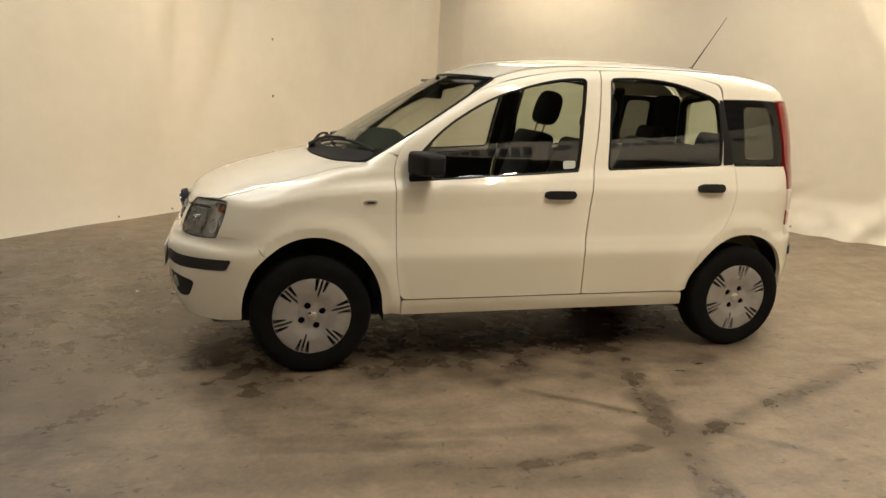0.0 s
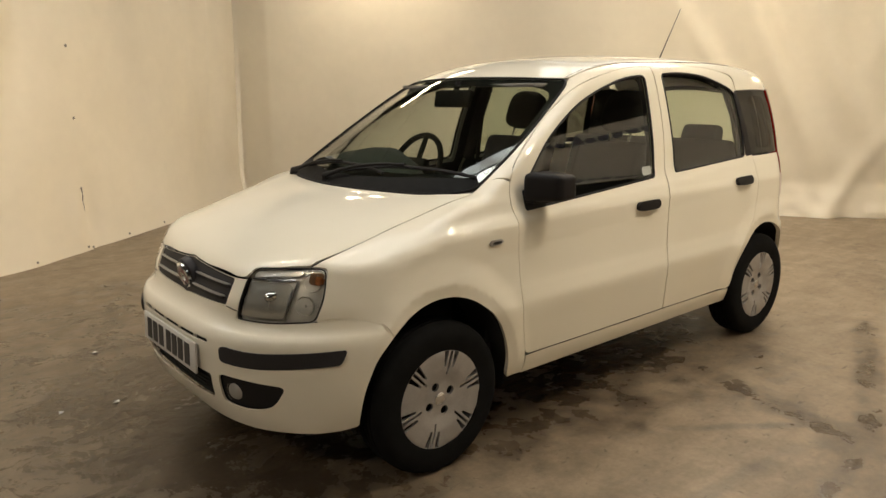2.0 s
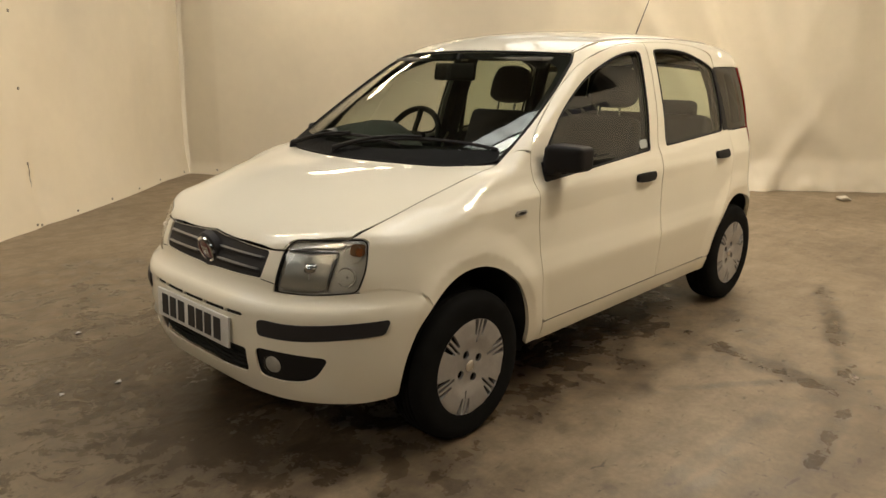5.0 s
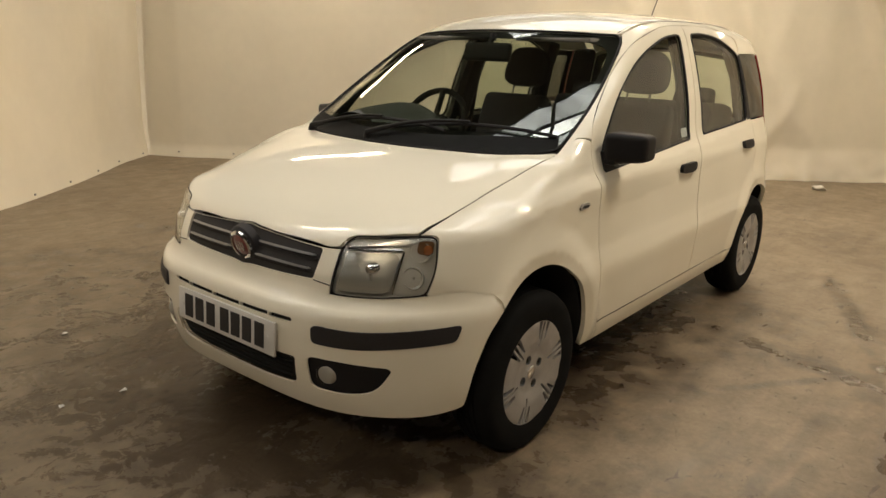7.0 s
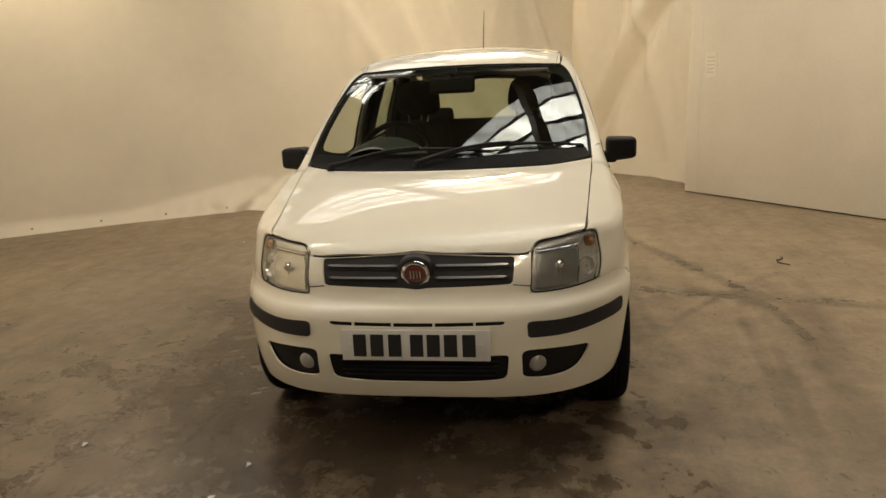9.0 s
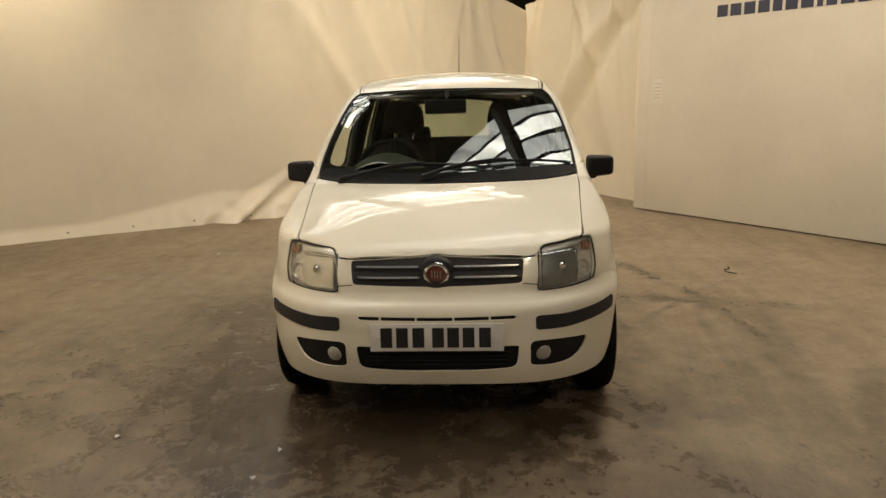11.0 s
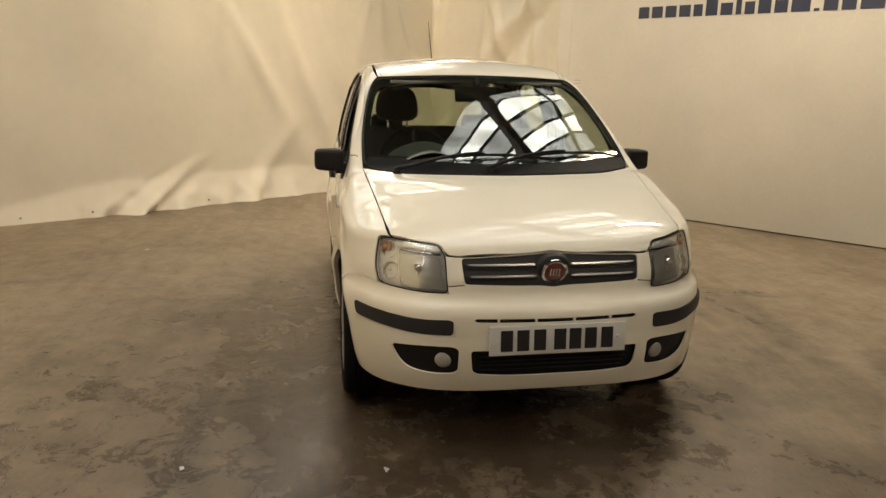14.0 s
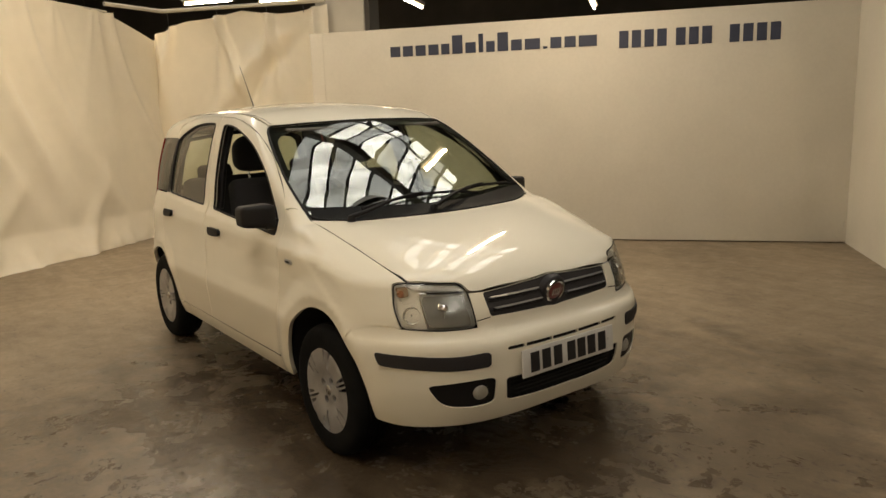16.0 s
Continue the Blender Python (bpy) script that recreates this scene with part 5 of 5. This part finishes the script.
# headlamps
for s, word in SIDES:
    lamp = part("headlamp", skin("nose", lamp_line, s, step=0.012, depth=0.03, lift=-0.024, gap=-0.004, relief=lambda p: 0.002 * np.sin(p[:, 2] * 230 + 1.5 * np.sin(p[:, 1] * 140))), REFLECTOR, car, "clear headlamp with silver reflectors")
    part("lamp_lens", skin("nose", lamp_line, s, step=0.018, depth=0.004, lift=0.001, gap=0.002, back=True), LENS, lamp, "clear plastic lamp cover")
    part("lamp_bezel", tube([tuple(p - slope(p[None])[0] * 0.003) for p in cast(*rays("nose", s, outline("nose", s, lamp_line, False, 0.001, 0.02)))], 0.0026, 6, True), BLACK, lamp)
    def bowl(y, z, r, depth, face, mat, name):
        q = cast([(-1.2, s * y, z)], [(1, 0, 0)])[0]
        n = slope(q[None])[0]
        way = (Vector((-1, 0, 0.0)) * (1 - face) + Vector(n) * face).normalized()
        m = Matrix.Translation(Vector(q) - way * 0.018) @ way.to_track_quat("Y", "Z").to_matrix().to_4x4()
        return part(name, lathe([(r * 1.06, -0.004), (r, 0.0), (r * 0.93, -depth * 0.25), (r * 0.75, -depth * 0.6), (r * 0.4, -depth * 0.93), (r * 0.16, -depth), (r * 0.15, -depth * 0.35), (0.0, -depth * 0.3)], 32, m), mat, lamp)
    box_line = [("f", 0.412, 0.624, 0.010), ("f", 0.556, 0.626, 0.018), ("f", 0.560, 0.742, 0.020), ("f", 0.418, 0.738, 0.012)]
    part("main_reflector", skin("nose", box_line, s, step=0.006, depth=0.004, lift=-0.004, gap=0.0, relief=lambda p: -0.014 * np.clip(1 - ((np.abs(p[:, 1]) - 0.487) / 0.072) ** 4, 0, 1) * np.clip(1 - ((p[:, 2] - 0.682) / 0.060) ** 4, 0, 1) + 0.0020 * np.sin(p[:, 1] * 330 + 2 * np.sin(p[:, 2] * 70)) + 0.0020 * np.sin(p[:, 2] * 210 + p[:, 1] * 120)), DISH, lamp, "silver fluted reflector")
    qm = cast([(-1.2, s * 0.492, 0.692)], [(1, 0, 0)])[0]
    part("bulb_shield", lathe([(0.0, 0.016), (0.010, 0.015), (0.015, 0.009), (0.017, -0.004), (0.019, -0.016), (0.0, -0.020)], 20, Matrix.Translation(Vector(qm) + Vector((0.016, 0, 0))) @ Matrix.Rotation(radians(90), 4, "Z")), CHROME, lamp, "silver bulb shield")
    part("reflector_rib", box(qm[0] + 0.010, qm[0] + 0.020, qm[1] - 0.003, qm[1] + 0.003, 0.640, 0.685, 0.002), SATIN, lamp)
    bowl(0.600, 0.672, 0.032, 0.02, 0.7, DISH, "side_reflector")
    bowl(0.600, 0.745, 0.030, 0.018, 0.75, REFLECTOR, "indicator_reflector")
    qb = cast([(-1.2, s * 0.612, 0.745)], [(1, 0, 0)])[0]
    part("indicator_bulb", lathe([(0.0, 0.02), (0.010, 0.018), (0.016, 0.006), (0.017, -0.01), (0.0, -0.012)], 20, Matrix.Translation(Vector(qb) + Vector((0.024, -s * 0.012, 0))) @ Matrix.Rotation(radians(90 - s * 40), 4, "Z")), ORANGE, lamp, "orange indicator bulb")
    part("lamp_brow", skin("nose", [("f", 0.412, 0.752, 0.004), ("f", 0.50, 0.760), ("f", 0.575, 0.764, 0.004), ("f", 0.575, 0.782, 0.004), ("f", 0.50, 0.781), ("f", 0.416, 0.774, 0.004)], s, step=0.006, depth=0.012, lift=-0.010, gap=0, relief=lambda p: 0.0015 * np.sin(p[:, 1] * 600)), REFLECTOR, lamp)
    part("lamp_divider", skin("nose", [("f", 0.560, 0.625, 0.001), ("f", 0.564, 0.625, 0.001), ("f", 0.567, 0.750, 0.001), ("f", 0.563, 0.750, 0.001)], s, step=0.02, depth=0.02, lift=-0.012, gap=0), CHROME, lamp)

for s, word in SIDES:
    lamp = [o for o in car.children if o.name.startswith("headlamp")][0 if s < 0 else 1]
    part("lamp_bar", tube([tuple(q - slope(q[None])[0] * 0.012) for q, _ in all_on_form([("f", 0.415 + 0.0145 * k, 0.746 + 0.0007 * k) for k in range(11)], s)], 0.004, 6), CHROME, lamp, "bright chrome bar")
    part("indicator_lens", skin("nose", [(-0.388, 0.735, 0.006), (-0.368, 0.776, 0.010), ("f", 0.590, 0.780, 0.01), ("f", 0.594, 0.742, 0.006)], s, step=0.01, depth=0.004, lift=-0.014, gap=0), AMBER, lamp, "amber indicator tint")
    part("wing_joint", tube([tuple(q - slope(q[None])[0] * 0.0118) for q, _ in all_on_form([(-0.412, 0.623), (-0.37, 0.6265), (-0.33, 0.6275), (-0.28, 0.620), (-0.238, 0.606), (-0.215, 0.575), (-0.20, 0.553)], s)], 0.010, 8), PAINT, car)
    part("door_joint", tube([tuple(q - slope(q[None])[0] * 0.001) for q, _ in all_on_form([(0.43 + 0.05 * k, 0.3345 - 0.00025 * k) for k in range(31)], s)], 0.0014, 6), DARK, car)

# tail
rear_bumper = part("rear_bumper", skin("tail", rear_bumper_line, mirror=True, step=0.035, depth=0.03), PAINT, car)
for s, word in SIDES:
    part("bumper_strip", skin("tail", rear_strip_line, s, step=0.02, depth=0.015, lift=0.010, gap=0), GREY_PLASTIC, rear_bumper, "dark grey rubbing strip")
tailgate = part("tailgate", skin("tail", tailgate_line, mirror=True, holes=[(rear_glass_line, -1, True)], step=0.035, depth=0.03), PAINT, car)
part("rear_window", skin("tail", rear_glass_line, mirror=True, step=0.05, depth=0.003, lift=-0.005, gap=0.0), GLASS, tailgate, "clear rear window glass")
part("tailgate_trim", skin("tail", tailgate_line, mirror=True, holes=[(rear_glass_line, -1, True)], step=0.06, depth=0.004, lift=-0.04, gap=0.02), GREY_PLASTIC, tailgate)

# underside, engine bay, wheel housings
part("floor_pan", box(-0.45, 2.70, -0.585, 0.585, 0.20, 0.30, 0.03), DARK, car, "dark underside")
# unseen dark box added under the bonnet so the panel gaps look dark
part("engine_bay_filler", box(-0.48, 0.30, -0.50, 0.50, 0.31, 0.72, 0.05), DARK, car)
part("bulkhead", box(0.31, 0.40, -0.66, 0.66, 0.31, 0.90, 0.02), DARK, car)
part("exhaust", tube([(0.5, 0.1, 0.19), (1.6, 0.15, 0.185), (2.0, 0.28, 0.19), (2.55, 0.30, 0.19)], 0.028, 10), STEEL, car)
for s, word in SIDES:
    part("inner_sill", box(0.40, 1.90, min(s * 0.60, s * 0.735), max(s * 0.60, s * 0.735), 0.262, 0.40, 0.01), DARK, car)
    for cx, rx, rz in ((0.014, 0.318, 0.357), (2.302, 0.325, 0.337)):
        bm = bmesh.new()
        prev = None
        for x, z in [(cx + rx + 0.012, 0.22)] + arch(cx, rx + 0.014, rz + 0.014, 0, 180, 17) + [(cx - rx - 0.012, 0.22)]:
            edge = abs(on_form((x, max(z, 0.26)), s)[0][1]) - 0.025
            row = [bm.verts.new((x, s * y, z)) for y in (min(edge, 0.745), min(edge, 0.70) - 0.01, 0.56)]
            if prev:
                for k in range(2):
                    bm.faces.new((prev[k], prev[k + 1], row[k + 1], row[k]))
            prev = row
        part("wheel_housing", smooth(bm), DARK, car)

# wheels
wheel = new("wheel")
wheel.parent = car
tyre = [(0.178, -0.070), (0.182, -0.078), (0.205, -0.0815), (0.235, -0.084), (0.258, -0.080), (0.271, -0.070), (0.278, -0.056)]
tread = []
for y in (-0.034, -0.012, 0.012, 0.034):
    tread += [(0.2815, y - 0.006), (0.275, y - 0.004), (0.275, y + 0.004), (0.2815, y + 0.006)]
part("tyre", lathe(tyre + tread + [(r, -y) for r, y in tyre[::-1]], 64), RUBBER, wheel, "black road tyre")
part("rim", lathe([(0.186, -0.072), (0.180, -0.074), (0.172, -0.060), (0.165, -0.02), (0.165, 0.07), (0.18, 0.075)], 48), STEEL, wheel)
part("wheel_disc", lathe([(0.168, -0.044), (0.12, -0.040), (0.07, -0.030), (0.0, -0.030)], 40), DARK, wheel)
part("brake_drum", lathe([(0.0, 0.02), (0.11, 0.02), (0.11, 0.06), (0.0, 0.06)], 32), STEEL, wheel)


def ring2(cx, cy, rx, n=16):
    return np.array([(cx + rx * math.cos(2 * math.pi * i / n), cy + rx * math.sin(2 * math.pi * i / n)) for i in range(n)])


slots = []
for g in range(6):
    base = radians(60 * g + 14)
    for off, r0, r1, w0, w1 in ((0.0, 0.092, 0.179, 0.0042, 0.0060), (0.135, 0.120, 0.180, 0.0040, 0.0100), (-0.135, 0.120, 0.180, 0.0040, 0.0100)):
        a = base + off
        lean = -off * 0.35
        ca, sa = math.cos(a), math.sin(a)
        quad = [(r0, -w0 + r0 * 0 - lean * 0.02), (r1, -w1), (r1, w1), (r0, w0 - lean * 0.02)]
        slots.append(np.array([(u * ca - v * sa, u * sa + v * ca) for u, v in quad]))
for k in range(4):
    a = radians(90 * k + 23)
    slots.append(ring2(0.052 * math.cos(a), 0.052 * math.sin(a), 0.0165, 12))
v2, f2 = fill(ring2(0, 0, 0.192, 96), slots, 0.016)
rr = np.hypot(v2[:, 0], v2[:, 1])
DOME = curve((0.0, -0.067), (0.03, -0.066), (0.065, -0.066), (0.085, -0.071), (0.12, -0.079), (0.16, -0.080), (0.182, -0.077), (0.192, -0.070))
cap3 = np.stack([v2[:, 0], DOME(rr), v2[:, 1]], 1)
dr = (DOME(rr + 0.002) - DOME(rr - 0.002)) / 0.004
nrm = np.stack([dr * v2[:, 0] / (rr + 1e-6), -np.ones(len(rr)), dr * v2[:, 1] / (rr + 1e-6)], 1)
nrm /= np.linalg.norm(nrm, axis=1)[:, None]
hubcap = part("hubcap", shell(cap3, f2, nrm, 0.012), SILVER, wheel, "silver plastic wheel trim with slots")
part("hub_badge", lathe([(0.0, -0.071), (0.018, -0.071), (0.023, -0.068), (0.0235, -0.064)], 24), CHROME, wheel)
WHEEL_Y = 0.679
wheel.matrix_basis = LEAN.inverted() @ pose(0.004, -WHEEL_Y, 0.279, 0, 0, 0)
tagged(wheel, "black tyre with a slotted silver trim")
for x, s, a in ((2.300, -1, 53), (0.004, 1, 50), (2.300, 1, 8)):
    copy_thing(wheel, LEAN.inverted() @ pose(x, s * WHEEL_Y, 0.279, 0, a, 0 if s < 0 else 180))

# door mirrors
for s, word in SIDES:
    bm = box(-0.056, 0.056, -0.070, 0.070, -0.055, 0.055, 0.026, 4)
    for vert in bm.verts:
        x, y, z = vert.co
        vert.co.x = x * (1 - 0.15 * (y * s / 0.072)) + 0.34 * y * s
        vert.co.z = z * (1 - 0.16 * max(0, -s * -y / 0.072))
    m = Matrix.Translation((0.522, s * 0.794, 0.986))
    mirror = part("door_mirror", moved(bm, m), BLACK, car, "black plastic door mirror")
    part("mirror_glass", moved(box(0.052, 0.055, -0.050, 0.050, -0.042, 0.042, 0.001), m), CHROME, mirror)
    arm = box(0.452, 0.545, min(s * 0.705, s * 0.77), max(s * 0.705, s * 0.77), 0.925, 0.975, 0.012)
    part("mirror_foot", arm, BLACK, mirror)
    part("mirror_sail", skin("side", [(0.449, 0.898, 0.008), (0.560, 0.905, 0.008), (0.545, 1.03, 0.02), (0.512, 1.028), (0.462, 0.958)], s, step=0.02, depth=0.012, lift=0.006, gap=0), BLACK, mirror)

# wipers and aerial
def wiper(base, tip0, tip1, name):
    lift = 0.016
    def at(x, y, h=lift):
        q = cast([(x, y, 1.8)], [(0, 0, -1)])[0]
        return Vector(q) + Vector(slope(q[None])[0]) * h
    mid = ((tip0[0] + tip1[0]) / 2, (tip0[1] + tip1[1]) / 2)
    arm_pts = [at(base[0] + (mid[0] - base[0]) * k / 6, base[1] + (mid[1] - base[1]) * k / 6, 0.022 + 0.012 * math.sin(k / 6 * math.pi)) for k in range(7)]
    w = part(name, tube(arm_pts, [0.012, 0.010, 0.008, 0.007, 0.006, 0.006, 0.006], 8), BLACK, car, "black wiper")
    blade = [at(tip0[0] + (tip1[0] - tip0[0]) * k / 10, tip0[1] + (tip1[1] - tip0[1]) * k / 10, 0.010) for k in range(11)]
    part("blade", tube(blade, 0.007, 6), BLACK, w)
    part("pivot", lathe([(0.0, 0.03), (0.012, 0.028), (0.018, 0.015), (0.02, 0.0)], 16, Matrix.Translation(at(*base, 0.0)) @ Matrix.Rotation(radians(90), 4, "X")), BLACK, w)


wiper((0.085, 0.10), (0.135, 0.02), (0.310, -0.610), "wiper")
wiper((0.150, 0.50), (0.195, 0.42), (0.165, -0.22), "wiper")
base = on_form(("t", 2.36, 0.0), 1)[0]
aerial = part("aerial", tube([Vector(base) + Vector((0.012 * k, 0, 0.018 * k)) * 1.0 for k in range(19)], [0.006, 0.005] + [0.0035 - 0.00012 * k for k in range(17)], 8), BLACK, roof, "thin black roof aerial")
part("aerial_foot", lathe([(0.0, 0.022), (0.010, 0.018), (0.020, 0.004), (0.024, -0.004)], 20, Matrix.Translation(base) @ Matrix.Rotation(radians(90), 4, "X")), BLACK, roof)

# cabin
liner = part("headlining", skin("top", [("t", 0.86, 0.0), ("t", 0.93, 0.46, 0.04), ("t", 1.6, 0.49), ("t", 2.55, 0.46, 0.05), ("t", 2.60, 0.0)], mirror=True, step=0.1, depth=0.004, lift=-0.035, gap=0, back=True), LINER, car, "grey headlining")
bm = bmesh.new()
DASH_TOP = curve((-0.70, 0.90), (-0.5, 0.915), (0.0, 0.935), (0.10, 0.965), (0.20, 1.045), (0.32, 1.078), (0.45, 1.045), (0.54, 0.97), (0.70, 0.905))
rows = []
for i in range(29):
    y = -0.66 + 1.32 * i / 28
    z = float(DASH_TOP(y))
    prof = [(0.22, z - 0.03), (0.36, z - 0.010), (0.50, z), (0.60, z - 0.008), (0.66, z - 0.05), (0.68, z - 0.16), (0.64, z - 0.34), (0.60, 0.45)]
    rows.append([bm.verts.new((x, y, zz)) for x, zz in prof])
for a, b in zip(rows, rows[1:]):
    for k in range(len(a) - 1):
        bm.faces.new((a[k], a[k + 1], b[k + 1], b[k]))
dash = part("dashboard", smooth(bm), DASH, car, "grey moulded dashboard")
part("centre_console", box(0.50, 0.72, -0.16, 0.16, 0.40, 0.88, 0.04), DASH, dash)
W = Matrix.Translation((0.75, 0.335, 0.955)) @ Matrix.Rotation(radians(-62), 4, "Y")
wheel_rim = part("steering_wheel", tube([W @ Vector((0.185 * math.cos(2 * math.pi * k / 40), 0.185 * math.sin(2 * math.pi * k / 40), 0)) for k in range(40)], 0.015, 10, True), BLACK, car, "black steering wheel")
part("hub", moved(box(-0.06, 0.06, -0.075, 0.075, -0.03, 0.015, 0.02), W), BLACK, wheel_rim)
for a in (0, 90, 180 + 90):
    part("spoke", tube([W @ Vector((0.05 * math.cos(radians(a)), 0.05 * math.sin(radians(a)), -0.005)), W @ Vector((0.18 * math.cos(radians(a)), 0.18 * math.sin(radians(a)), 0))], 0.014, 8), BLACK, wheel_rim)
part("column", tube([W @ Vector((0, 0, -0.02)), (0.60, 0.335, 0.86)], 0.04, 12), BLACK, wheel_rim)


def cushion(w, d, h, bevel, taper=0.0):
    bm = box(-d / 2, d / 2, -w / 2, w / 2, 0, h, bevel, 4)
    for vert in bm.verts:
        vert.co.y *= 1 - taper * vert.co.z / h
        vert.co.x += 0.03 * (2 * vert.co.y / w) ** 2 * -1
    return bm


def pad(w, d, h):
    """A plump head restraint, wider than deep, with rounded shoulders."""
    bm = bmesh.new()
    bmesh.ops.create_uvsphere(bm, u_segments=32, v_segments=20, radius=1)
    for vert in bm.verts:
        x, y, z = (math.copysign(abs(k) ** 0.62, k) for k in vert.co)
        vert.co = (x * d / 2 + 0.012 * y * y, y * w / 2 * (1 - 0.10 * z), z * h / 2)
    return smooth(bm, 70)


def front_seat(y):
    top = new("front_seat")
    top.parent = car
    tagged(top, "charcoal cloth front seat with a headrest")
    part("cushion", moved(cushion(0.50, 0.50, 0.16, 0.06), pose(1.12, y, 0.42, 0, -6, 0)), CLOTH, top)
    back = pose(1.36, y, 0.50, 0, 17, 0)
    part("backrest", moved(cushion(0.48, 0.13, 0.60, 0.055, 0.18), back), CLOTH, top)
    part("headrest", moved(pad(0.262, 0.11, 0.215), back @ Matrix.Translation((0.0, 0, 0.76))), CLOTH, top)
    for dy in (-0.06, 0.06):
        part("headrest_post", moved(tube([(0, dy, 0.57), (0, dy, 0.70)], 0.006, 8), back), CHROME, top)


front_seat(-0.345)
front_seat(0.345)
bench = new("rear_bench")
bench.parent = car
tagged(bench, "charcoal cloth rear bench with headrests")
part("cushion", moved(cushion(1.18, 0.46, 0.16, 0.06), pose(2.0, 0, 0.44, 0, -6, 0)), CLOTH, bench)
part("backrest", moved(cushion(1.18, 0.14, 0.52, 0.06, 0.05), pose(2.22, 0, 0.54, 0, 15, 0)), CLOTH, bench)
for y in (-0.34, 0.34):
    part("headrest", moved(cushion(0.24, 0.09, 0.10, 0.035, 0.1), pose(2.345, y, 1.03, 0, 15, 0)), CLOTH, bench)
part("parcel_shelf", box(2.36, 2.70, -0.58, 0.58, 0.93, 0.95, 0.006), GREY_PLASTIC, car)
mir = part("interior_mirror", moved(box(-0.015, 0.02, -0.115, 0.115, -0.040, 0.040, 0.016, 3), pose(0.745, 0.02, 1.305, 0, 12, 6)), BLACK, car, "black interior mirror")
part("stalk", tube([(0.75, 0.02, 1.32), (0.775, 0.01, 1.385)], 0.014, 8), BLACK, mir)
for s, word in SIDES:
    part("sun_visor", box(0.78, 0.93, min(s * 0.10, s * 0.46), max(s * 0.10, s * 0.46), 1.355, 1.37, 0.006), LINER, car)
    part("belt", tube([(1.48, s * 0.60, 1.22), (1.47, s * 0.66, 0.8), (1.45, s * 0.68, 0.45)], 0.012, 6), BLACK, car)
    part("pillar_trim", tube([(1.41, s * 0.66, 0.94), (1.45, s * 0.60, 1.2), (1.47, s * 0.53, 1.40)], 0.035, 8), GREY_PLASTIC, car, "grey pillar trim")
    part("rear_pillar_trim", tube([(2.24, s * 0.65, 0.96), (2.22, s * 0.60, 1.2), (2.20, s * 0.54, 1.36)], 0.035, 8), GREY_PLASTIC, car)

# the whole car stands a little off the bay's middle line
car.matrix_basis = Matrix.Translation((0, -0.014, 0)) @ LEAN
